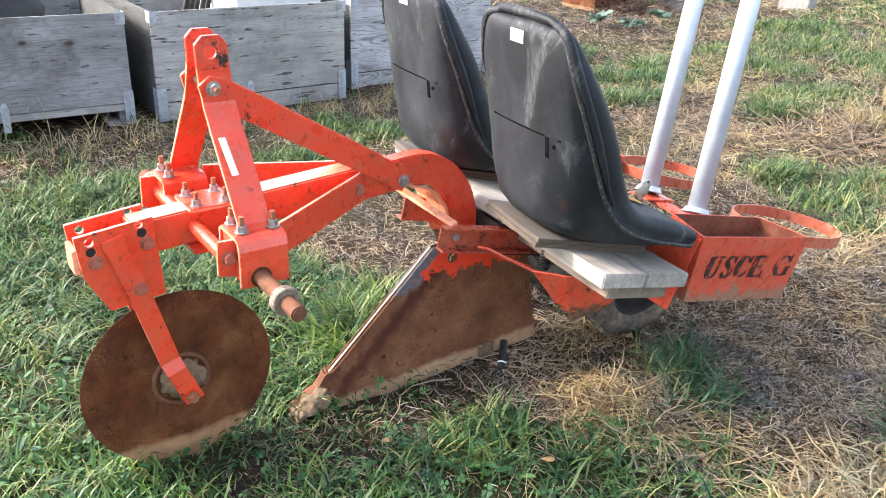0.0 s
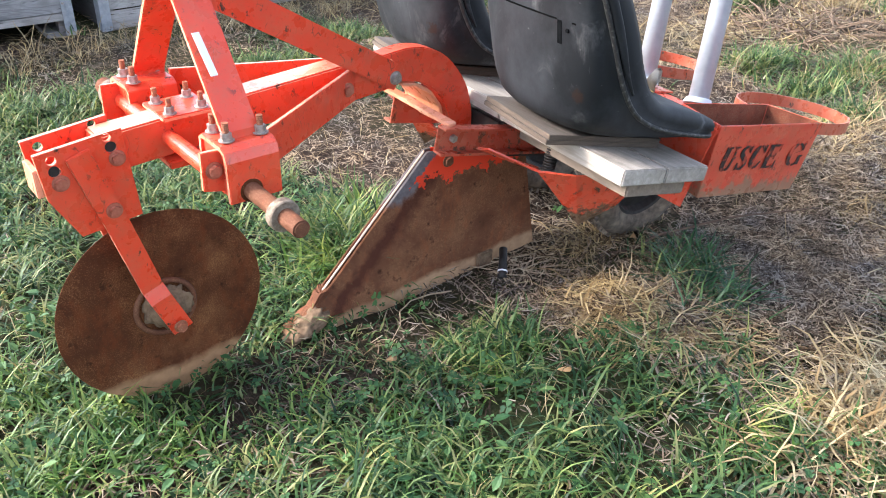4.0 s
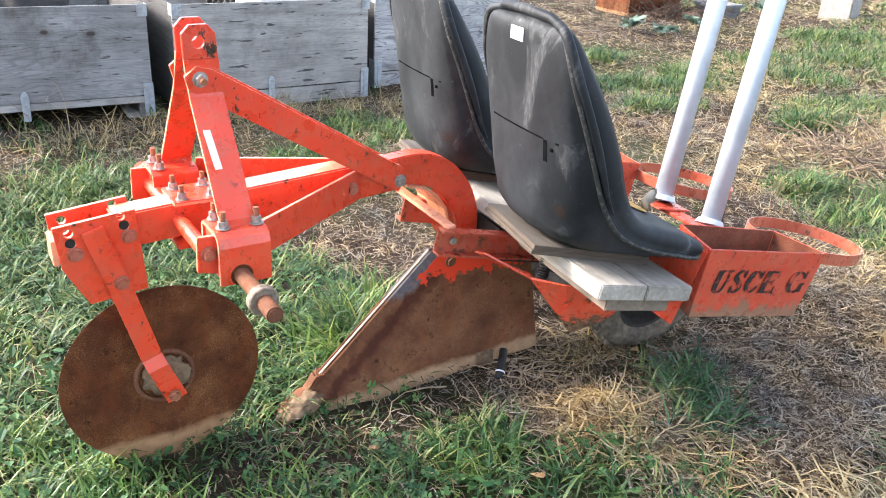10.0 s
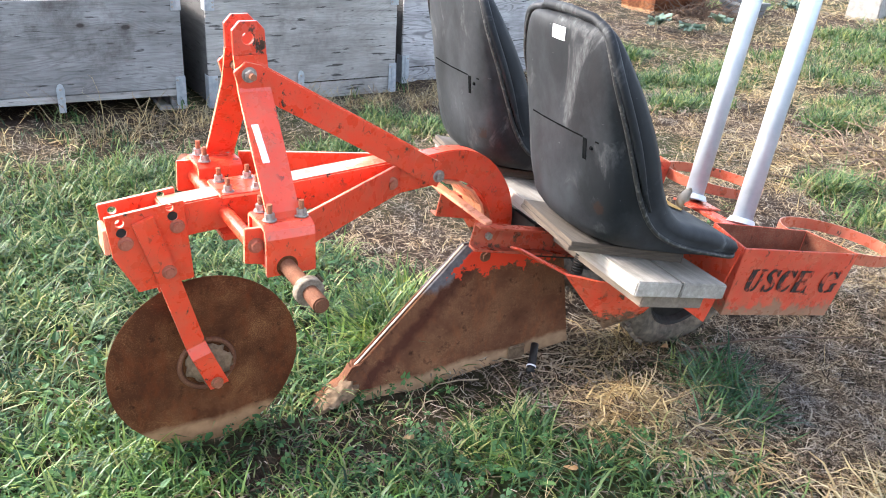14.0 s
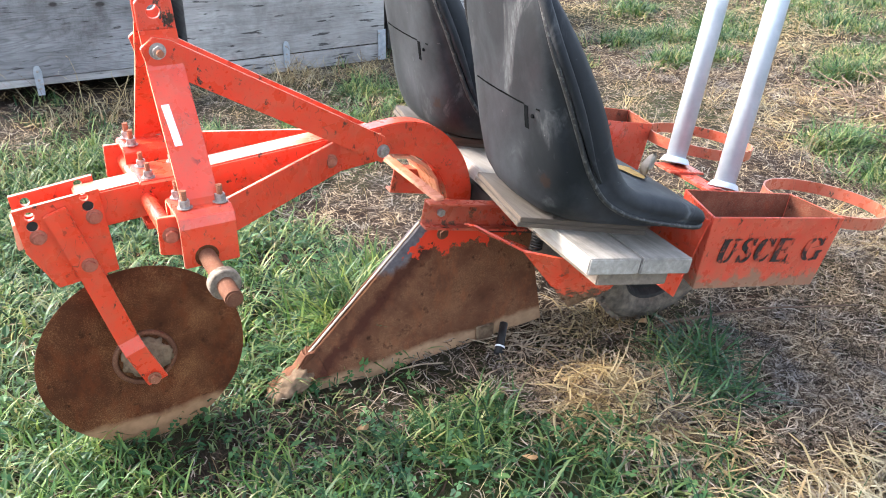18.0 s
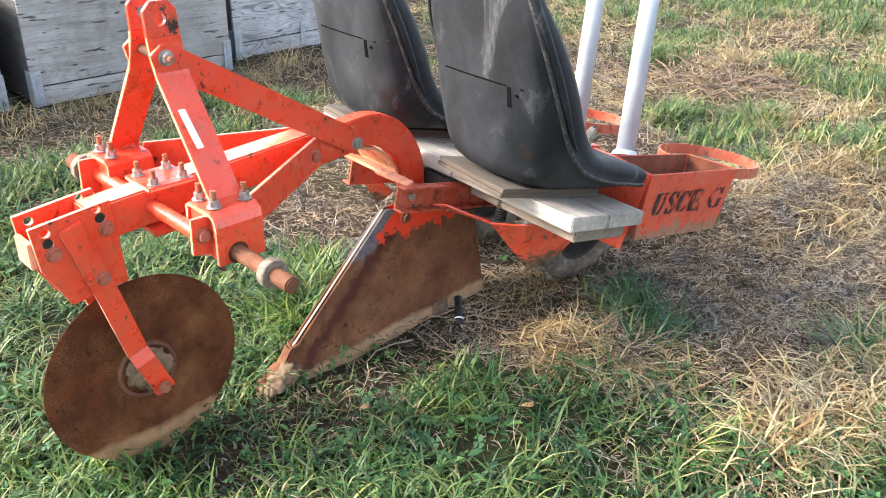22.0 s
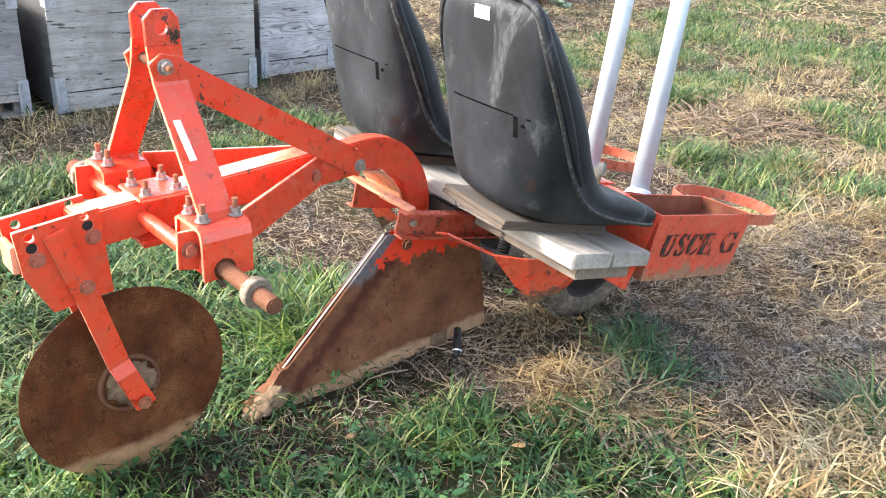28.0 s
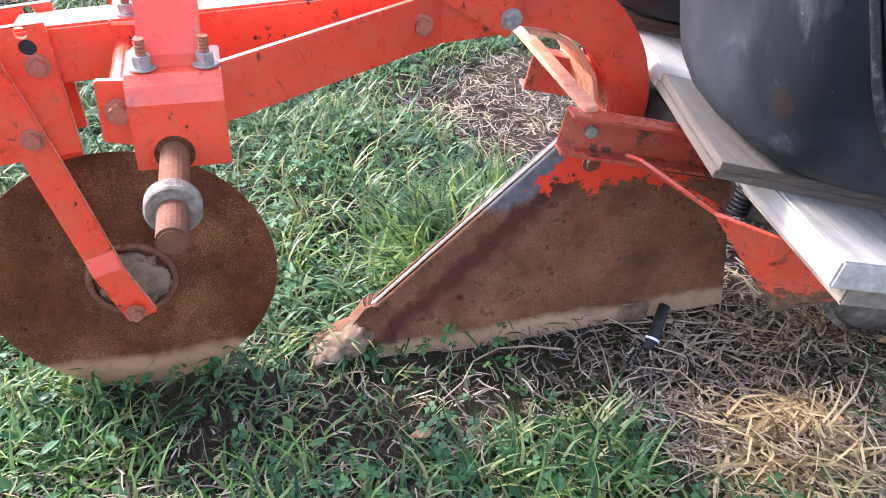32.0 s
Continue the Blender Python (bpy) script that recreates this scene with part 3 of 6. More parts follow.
cake = bmesh.new()
bmesh.ops.create_icosphere(cake, subdivisions=4, radius=1.0)
for v in cake.verts:
    v.co = Vector((v.co.x * 0.052, v.co.y * 0.016, v.co.z * 0.052)) * (1 + 0.30 * noise.noise(v.co * 2.6) + 0.18 * noise.noise(v.co * 7))
part("hub_clay", cake, CLAY, disc, "dried clay packed round the hub", True, Matrix.Translation(disc_at + Vector((0.004, -0.010, 0.0))))
bolt((-0.914, -0.043, 0.186), NEAR, disc, 0.0115, 0.010, mat=STUD_RUST, name="axle_bolt")
bolt((-0.914, 0.104, 0.186), FAR, disc, 0.012, 0.010)

# hitch clamps at both ends of the crossbar, with their pins
part("crossbar", rod((-0.858, -0.190, 0.610), (-0.858, 0.265, 0.610), 0.0165), ORANGE, planter)
for s in (-1, 1):
    skew = Matrix.Translation((-0.020 if s > 0 else 0.0, 0, 0))

    def side(y):
        return MID + s * y
    lug = part("clamp_lug", slab([(-0.882, 0.574), (-0.830, 0.562), (-0.830, 0.650), (-0.879, 0.652)], 0.011, "y", side(0.232) - 0.0055), ORANGE, planter, at=skew)
    bolt(skew @ Vector((-0.857, side(0.2375), 0.613)), (0, s, 0), lug, 0.013, 0.010, mat=BOLT_RED, name="lug_bolt")
    # strap bent over the clamp: a face, a rounded top and a short back
    path = [(0, side(0.264), 0.548), (0, side(0.264), 0.632), (0, side(0.259), 0.648), (0, side(0.246), 0.655), (0, side(0.170), 0.656), (0, side(0.158), 0.650), (0, side(0.155), 0.57)]
    strap = part("hitch_clamp", sweep([(-0.790, y, z) for _, y, z in path], 0.110, 0.012), ORANGE, planter, at=skew)
    part("clamp_filler", block(-0.840, -0.742, min(side(0.163), side(0.256)), max(side(0.163), side(0.256)), 0.556, 0.648), ORANGE, strap, at=skew)
    for x in (-0.823, -0.752):
        bolt(skew @ Vector((x, side(0.232), 0.6625)), (0, 0, 1), strap, 0.0115, 0.014, 0.024, name="stud")
    bolt(skew @ Vector((-0.823, side(0.176), 0.6625)), (0, 0, 1), strap, 0.0115, 0.014, 0.024, name="stud")
    thick = 0.0172 if s < 0 else 0.0225
    pin = part("hitch_pin", rod((-0.800, side(0.255), 0.568), (-0.803, side(0.462), 0.568), thick, edge=0.003), PIN_RUST, planter, "rusty steel hitch pin", at=skew)
    part("pin_hole", rod((-0.800, side(0.269), 0.568), (-0.800, side(0.2706), 0.568), 0.024, edge=0), DISC_RUST, pin, at=skew)
    part("collar", revolve([(thick, -0.011), (thick + 0.012, -0.011), (thick + 0.014, -0.008), (thick + 0.014, 0.008), (thick + 0.012, 0.011), (thick, 0.011)], 28, True), HUB_STEEL, pin, "",
         at=skew @ Matrix.Translation((-0.802, side(0.392), 0.568)))

# four-stud clamp plate over the beam
plate = part("clamp_plate", block(-0.872, -0.760, -0.020, 0.092, 0.650, 0.660), ORANGE, planter)
for x in (-0.850, -0.782):
    for y in (0.000, 0.072):
        bolt((x, y, 0.660), (0, 0, 1), plate, 0.0105, 0.013, 0.020, name="stud")
part("clamp_plate_lower", block(-0.872, -0.760, -0.020, 0.092, 0.548, 0.562), ORANGE, planter)

# mast: two bent flat bars that meet above the beam
for s in (-1, 1):
    foot, head = MID + s * 0.222, MID + s * 0.043
    leg = part("mast_leg", sweep([(-0.790, foot + s * 0.004, 0.640), (-0.790, foot, 0.672), (-0.788, MID + s * 0.060, 0.890), (-0.788, MID + s * 0.045, 0.925), (-0.790 + (s + 1) * 0.003, head, 0.958), (-0.791 + (s + 1) * 0.004, head, 0.970)], 0.073, 0.012), ORANGE, planter)
    k = 0.010 if s > 0 else 0.0
    part("mast_tip", holed([(-0.828 + k, 0.969), (-0.755 + k, 0.969), (-0.758 + k, 1.022), (-0.774 + k, 1.040), (-0.812 + k, 1.040), (-0.829 + k, 1.022)], [(-0.795 + k, 1.004, 0.0135)], 0.012, head - 0.006), TIP_PAINT, leg, "mast tip with a grease-blackened link hole")
    if s < 0:
        part("label_strip", sweep([(-0.812, -0.0812, 0.835), (-0.806, -0.1325, 0.765)], 0.015, 0.002, (1, 0, 0), 0.0005), STICKER, leg, "torn white paper label", at=Matrix.Translation((0.0, -0.007, 0.004)))
    # brace from the mast down to the neck
    yb = head + s * 0.013
    brace = part("top_brace", slab([(-0.832, 0.937), (-0.805, 0.957), (-0.772, 0.948), (-0.300, 0.668), (-0.292, 0.640), (-0.312, 0.604), (-0.777, 0.878), (-0.824, 0.906)],
                                   0.012, "y", yb - 0.006), ORANGE, planter)
    bolt((-0.800, yb + s * 0.006, 0.930), (0, s, 0), brace, 0.0125, 0.012, 0.018, name="stud")
    bolt((-0.309, yb + s * 0.006, 0.635), (0, s, 0), brace, 0.0125)
    # spread arms from the clamps to the neck
    strip = bmesh.new()
    rings = [[strip.verts.new((x, MID + s * d + k, z)) for k, z in ((-0.006, lo), (0.006, lo), (0.006, hi), (-0.006, hi))] for x, d, lo, hi in
             ((-0.741, 0.226, 0.583, 0.662), (-0.412, 0.041, 0.597, 0.676), (-0.302, 0.041, 0.606, 0.672))]
    for p, q in zip(rings, rings[1:]):
        for k in range(4):
            strip.faces.new((p[k], p[(k + 1) % 4], q[(k + 1) % 4], q[k])).material_index = k % 2 ^ 1
    strip.faces.new(rings[0]), strip.faces.new(rings[-1])
    bmesh.ops.recalc_face_normals(strip, faces=strip.faces)
    arm = part("spread_arm", soften(strip, 0.0015), ORANGE, planter)
    if s < 0:
        bolt((-0.448, -0.0340, 0.636), NEAR, arm, 0.0125, mat=BOLT_RED, name="arm_bolt")
part("mast_spacer", rod((-0.800, MID - 0.037, 0.930), (-0.800, MID + 0.037, 0.930), 0.011), PIN_RUST, planter)

# goose-neck that carries the seat frame
outer = curve_through([(-0.46, 0.672), (-0.33, 0.683), (-0.225, 0.687), (-0.135, 0.652), (-0.066, 0.572), (-0.038, 0.490), (-0.036, 0.436)], 26)
inner = curve_through([(-0.108, 0.440), (-0.116, 0.490), (-0.150, 0.552), (-0.205, 0.592), (-0.270, 0.610), (-0.36, 0.612), (-0.46, 0.596)], 22)
neck = part("goose_neck", slab([tuple(p) for p in outer] + [tuple(p) for p in inner], 0.046, "y", 0.002, 0.003), ORANGE, planter, "curved orange goose-neck")
part("neck_web", sweep([(-0.262, 0.085, 0.598), (-0.215, 0.085, 0.588), (-0.170, 0.085, 0.558), (-0.140, 0.085, 0.515), (-0.128, 0.085, 0.465)], 0.150, 0.008, (0, 1, 0)), LIT_WEB_PAINT, neck, "inner web painted pale as if sunlit")
# this bar's sunlit look is painted in as pale orange
cross = part("cross_bar", sweep([(-0.222, 0.185, 0.548), (-0.196, -0.110, 0.516)], 0.026, 0.010, (0.98, 0.19, 0)), LIT_EDGE_PAINT, planter, "cross bar painted pale as if sunlit")
# ---- furrow opener ----
shoe = part("furrow_opener", bmesh.new(), SHOE_RUST, planter, "scoured rust-brown furrow opener with red enamel left at its top")
for s in (-1, 1):
    c = 0.018
    pts = [(-0.514, c + s * 0.016, 0.092), (-0.184, c + s * 0.012, 0.400), (-0.150, c + s * 0.018, 0.395), (0.140, c + s * 0.056, 0.330), (0.200, c + s * 0.058, 0.017),
           (-0.530, c + s * 0.040, -0.030), (-0.400, c + s * 0.034, 0.080), (-0.20, c + s * 0.024, 0.300)]
    bm = bmesh.new()
    v = [bm.verts.new(p) for p in pts]
    bm.faces.new((v[0], v[1], v[2], v[7], v[6]))
    bm.faces.new((v[7], v[2], v[3]))
    bm.faces.new((v[6], v[7], v[3], v[4]))
    bm.faces.new((v[6], v[4], v[5]))
    bm.faces.new((v[0], v[6], v[5]))
    bmesh.ops.recalc_face_normals(bm, faces=bm.faces)
    bmesh.ops.solidify(bm, geom=bm.faces[:], thickness=0.007)
    soften(bm, 0.002)
    side_plate = part("side_plate", bm, SHOE_RUST, shoe)
    if s < 0:
        bolt((-0.140, c - 0.046, 0.375), NEAR, side_plate, 0.013, 0.008, mat=PIN_RUST, name="rusty_bolt")
# thin pale bar: the lit line along the opener's front, as colour
part("leading_edge", sweep([(-0.517, 0.016, 0.090), (-0.186, 0.016, 0.400)], 0.006, 0.005, (0, 1, 0)), LIT_SHOE_EDGE, shoe, "leading edge painted pale as if sunlit")
bm = slab([(-0.640, 0.010), (-0.560, 0.052), (-0.525, 0.100), (-0.492, 0.094), (-0.470, 0.02), (-0.540, -0.04), (-0.62, -0.02)], 0.090, "y", -0.027, 0.006)
for v in bm.verts:
    k = min(max((v.co.x + 0.64) / 0.10, 0.55), 1.0)
    if v.co.z > 0.045:
        k *= 0.42
    v.co.y = 0.018 + (v.co.y - 0.018) * k
bmesh.ops.subdivide_edges(bm, edges=bm.edges[:], cuts=3, use_grid_fill=True)
for v in bm.verts:
    v.co += Vector((0.6, 0.5, 0.8)) * (0.013 * noise.noise(v.co * 30) + 0.006 * noise.noise(v.co * 80))
cake = bmesh.new()
bmesh.ops.create_icosphere(cake, subdivisions=4, radius=1.0)
for v in cake.verts:
    k = 1 + 0.28 * noise.noise(v.co * 1.8) + 0.20 * noise.noise(v.co * 5.5) + 0.08 * noise.noise(v.co * 13)
    v.co = Vector((v.co.x * 0.068, v.co.y * 0.042, v.co.z * 0.026)) * k
cake.transform(Matrix.Translation((-0.575, 0.004, 0.020)) @ Matrix.Rotation(radians(-24), 4, "Y"))
part("clay_lump", cake, CLAY, shoe, "lump of dried clay on the share", True)
part("clay_clod", block(-0.030, 0.030, -0.045, -0.034, 0.004, 0.052, 0.004), CLAY, shoe, "square cake of dried clay")
share = part("share_point", bm, SHOE_RUST, shoe, "worn steel share point")
part("share_bolt_hole", rod((-0.512, 0.002, 0.074), (-0.512, -0.001, 0.074), 0.007, edge=0), BLACK_IRON, share)

# ---- rear part: it hangs behind the neck, turned a little and sunk towards its wheels ----
REAR = Matrix.Translation((0, 0.03, 0.5)) @ pose(0, 0, 0, 0, 11, -6)
C2 = -0.040                                    # its middle plane


def rear(name, bm, mat, parent=planter, label="", smooth=False):
    return part(name, bm, mat, parent, label, smooth, REAR)


for s in (-1, 1):
    y = C2 + s * 0.106
    far, lip = y + s * 0.036, 0.006
    channel = [(y, -0.092), (far, -0.092), (far, -0.092 + lip), (y + s * lip, -0.092 + lip), (y + s * lip, -0.022 - lip), (far, -0.022 - lip), (far, -0.022), (y, -0.022)]
    rail = rear("seat_rail", slab(channel, 0.815, "x", -0.215, 0.001), RAIL_PAINT)
    b = bolt((0, 0, 0), (0, 1, 0), rail, 0.011, 0.010, name="rail_bolt")
    b.matrix_basis = REAR @ Matrix.Translation((-0.168, y + s * 0.003, -0.055)) @ Vector((0, s, 0)).to_track_quat("Z", "Y").to_matrix().to_4x4()

# lumber under the seats
for s in (-1, 1):
    lo, hi = (-0.597, -0.150) if s < 0 else (-0.147, 0.520)
    for x0, x1 in ((-0.032, 0.105), (0.109, 0.250)):
        rear("plank", block(x0, x1, lo, hi, -0.008, 0.030, 0.003), LUMBER, planter, "grey weathered plank")
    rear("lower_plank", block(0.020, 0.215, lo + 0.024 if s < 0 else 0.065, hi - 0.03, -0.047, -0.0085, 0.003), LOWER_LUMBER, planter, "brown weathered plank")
rear("gear_case", block(-0.02, 0.24, -0.150, 0.060, -0.115, -0.010, 0.012), BLACK_IRON, planter, "dark greasy gear case")
coil = [(0.034 + 0.014 * math.cos(a), -0.300 + 0.014 * math.sin(a), -0.088 + 0.0072 * a / 6.283) for a in (k * 0.45 for k in range(154))]
rear("spring", tube(coil, 0.0029, 6), BLACK_IRON, planter, "dark coil spring", True)
for yc in (-0.290, 0.290):
    turn = pose(0.0, yc, 0, 0, 0, -7)
    for k, z in enumerate((0.0305, 0.0425)):
        bm = block(-0.105 + 0.004 * k, 0.225, -0.158, 0.132, z, z + 0.0115, 0.0012)
        for f in bm.faces:
            f.material_index = 0 if abs(f.normal.z) > 0.7 else 1
        bm.transform(turn)
        rear("seat_board", bm, (PLY_FACE, PLY_CORE), planter, "weathered plywood seat board")


def seat(yc):
    """A moulded pan seat: back shell, seam lip, raised bolsters and a hollow front, in one closed skin."""
    n = 56
    # matched points down the back shell, the seam and the crest of the bolster
    spine = curve_through([(-0.236, 0.546), (-0.248, 0.520), (-0.226, 0.44), (-0.196, 0.34), (-0.166, 0.24), (-0.136, 0.15), (-0.102, 0.085), (-0.04, 0.058), (0.06, 0.056), (0.17, 0.060), (0.270, 0.068), (0.310, 0.080)], n)
    lip = curve_through([(-0.228, 0.549), (-0.236, 0.528), (-0.206, 0.446), (-0.154, 0.358), (-0.104, 0.274), (-0.058, 0.200), (-0.004, 0.144), (0.060, 0.114), (0.130, 0.100), (0.205, 0.092), (0.278, 0.086), (0.313, 0.086)], n)
    crest = curve_through([(-0.214, 0.552), (-0.200, 0.534), (-0.136, 0.456), (-0.078, 0.380), (-0.032, 0.308), (0.004, 0.240), (0.044, 0.190), (0.092, 0.162), (0.160, 0.151), (0.230, 0.140), (0.290, 0.124), (0.318, 0.102)], n)
    wide = curve_through([(0.100, 0.0), (0.152, 0.0), (0.184, 0.0), (0.198, 0.0), (0.206, 0.0), (0.210, 0.0), (0.212, 0.0), (0.213, 0.0), (0.214, 0.0), (0.213, 0.0), (0.208, 0.0), (0.180, 0.0)], n)[:, 0]
    shell = [(0.0, 0.0), (0.35, 0.035), (0.62, 0.15), (0.78, 0.31), (0.88, 0.48), (0.935, 0.66), (0.96, 0.90), (1.015, 0.96), (1.02, 1.05)]
    pad = [(1.0, 0.12), (1.045, 0.40), (1.035, 0.72), (0.98, 0.94), (0.88, 1.0), (0.76, 0.90), (0.60, 0.66), (0.40, 0.46), (0.2, 0.36), (0.0, 0.33)]
    bm = bmesh.new()
    rings, seam = [], ([], [])
    for i in range(n):
        w, p, q, r = wide[i], spine[i], lip[i], crest[i]
        fill = min(max((q[0] + 0.03) / 0.10, 0.0), 1.0)
        full = {0.90: 1.0, 0.66: 1.02, 0.46: 1.04, 0.36: 1.05, 0.33: 1.05}
        half = [(a * w, p + (q - p) * b) for a, b in shell] + [(a * w, q + (r - q) * (b + fill * (full.get(b, b) - b))) for a, b in pad]
        loop = half + [(-a, b) for a, b in half[-2:0:-1]]
        rings.append([bm.verts.new((b[0], yc + a, b[1])) for a, b in loop])
        for k, sgn in ((0, 1), (1, -1)):
            seam[k].append((q[0], yc + sgn * w * 1.022, q[1]))
    m = len(rings[0])
    for a, b in zip(rings, rings[1:]):
        for k in range(m):
            bm.faces.new((a[k], a[(k + 1) % m], b[(k + 1) % m], b[k]))
    for ring in (rings[0], rings[-1]):
        mid = sum((v.co for v in ring), Vector()) / m
        cv = bm.verts.new(mid)
        for k in range(m):
            bm.faces.new((ring[k], ring[(k + 1) % m], cv))
    bmesh.ops.recalc_face_normals(bm, faces=bm.faces)
    ob = rear("seat", bm, SEAT, planter, "black moulded pan seat, scuffed and dusty", True)
    rear("piping", merge(tube(seam[0][1:-1], 0.0055, 8), tube(seam[1][1:-1], 0.0055, 8)), PIPING, ob, "worn pale seam piping", True)

    def roll(i, sgn):
        p = lip[i] + (crest[i] - lip[i]) * 0.22
        return (float(p[0]) - 0.004, yc + sgn * (wide[i] * 1.03 + 0.004), float(p[1]))
    over = [roll(i, 1) for i in range(27, 0, -1)] + [(-0.236, yc + 0.095, 0.556), (-0.240, yc, 0.560), (-0.236, yc - 0.095, 0.556)] + [roll(i, -1) for i in range(1, 28)]
    rear("rim_roll", tube(over, [0.003 + 0.008 * min(1.0, 6 * min(i, len(over) - 1 - i) / len(over)) for i in range(len(over))], 10), SEAT, ob, "rolled black rim", True)

    def on_back(y, z, out=0.0015):
        zs = spine[29:2:-1, 1]
        f = np.interp(abs(y - yc) / np.interp(z, zs, wide[29:2:-1]), [0, 0.35, 0.62, 0.78, 0.88], [0, 0.035, 0.15, 0.31, 0.48])
        for _ in range(3):
            # the height on the spine whose section passes through z here
            z_on = z - f * (np.interp(z, zs, lip[29:2:-1, 1]) - z)
        sx, lx = np.interp(z_on, zs, spine[29:2:-1, 0]), np.interp(z_on, zs, lip[29:2:-1, 0])
        return (float(sx + (lx - sx) * f) - out, y, z)
    def patch(y0, y1, z0, z1, out):
        g = bmesh.new()
        cols = [[g.verts.new(on_back(y0 + (y1 - y0) * i / 4, z0 + (z1 - z0) * j / 3, out)) for j in range(4)] for i in range(5)]
        for i in range(4):
            for j in range(3):
                g.faces.new((cols[i][j], cols[i + 1][j], cols[i + 1][j + 1], cols[i][j + 1]))
        bmesh.ops.recalc_face_normals(g, faces=g.faces)
        bmesh.ops.solidify(g, geom=g.faces[:], thickness=0.0012)
        return g
    rear("sticker", patch(yc - 0.022, yc + 0.030, 0.492, 0.520, 0.002), STICKER, ob, "white blank sticker")
    rear("moulded_slot", patch(yc - 0.115, yc - 0.103, 0.258, 0.305, 0.0014), GROOVE, ob)
    rear("moulded_line", patch(yc - 0.150, yc + 0.12, 0.3045, 0.3080, 0.0012), GROOVE, ob)
    rear("vent_hole", rod(on_back(yc - 0.130, 0.289, 0.003), on_back(yc - 0.130, 0.289, -0.004), 0.0042, edge=0), GROOVE, ob)
    def on_pan(x, y, out=0.0):
        best = None
        for j in range(24, n):
            f = np.interp(abs(y - yc) / wide[j], [0, 0.2, 0.40, 0.60, 0.76, 0.88], [1.05, 1.05, 1.04, 1.02, 1.0, 1.0])
            p = lip[j] + (crest[j] - lip[j]) * f
            if best is None or abs(p[0] - x) < best[0]:
                best = (abs(p[0] - x), p[1])
        return (x, y, float(best[1]) + out)
    return ob, on_pan


near_seat, near_pan = seat(-0.335)
far_seat, far_pan = seat(0.245)
# tear in the near seat's cushion: foam below, a flap standing up
def tear():
    hole = [(0.138, -0.350), (0.166, -0.338), (0.192, -0.328), (0.220, -0.332), (0.232, -0.362), (0.224, -0.394), (0.202, -0.418), (0.178, -0.410), (0.164, -0.384), (0.148, -0.370)]
    mid = (0.190, -0.372)
    for name, grow, up, mat, label in (("tear_edge", 1.10, 0.0012, BLACK_IRON, ""), ("torn_foam", 0.97, 0.0030, FOAM, "yellow foam in a tear")):
        bm = bmesh.new()
        ring = [bm.verts.new(near_pan(mid[0] + (x - mid[0]) * grow, mid[1] + (y - mid[1]) * grow, up)) for x, y in hole]
        half = [bm.verts.new(near_pan(mid[0] + (x - mid[0]) * 0.5, mid[1] + (y - mid[1]) * 0.5, up + (0.003 if mat is FOAM else 0.0006) * (1 + 0.5 * math.sin(7 * k)))) for k, (x, y) in enumerate(hole)]
        top = bm.verts.new(near_pan(*mid, up + 0.0008))
        for k in range(len(hole)):
            j = (k + 1) % len(hole)
            bm.faces.new((ring[k], ring[j], half[j], half[k]))
            bm.faces.new((half[k], half[j], top))
        bmesh.ops.recalc_face_normals(bm, faces=bm.faces)
        rear(name, bm, mat, near_seat, label)
    bm = bmesh.new()
    rows = []
    for x, y, k in ((0.224, -0.400, 0.5), (0.229, -0.386, 1.0), (0.234, -0.372, 1.1), (0.236, -0.358, 0.7)):
        p = Vector(near_pan(x, y, 0.0015))
        rows.append([bm.verts.new(p + Vector(q) * k) for q in ((0, 0, 0), (-0.007, 0.001, 0.016), (-0.006, 0.003, 0.032), (0.006, 0.005, 0.045), (0.024, 0.006, 0.050))])
    for p, q in zip(rows, rows[1:]):
        for k in range(4):
            bm.faces.new((p[k], p[k + 1], q[k + 1], q[k]))
    bmesh.ops.solidify(bm, geom=bm.faces[:], thickness=0.0016)
    rear("torn_flap", bm, LINING, near_seat, "curled torn cover, pale inside", True)


tear()

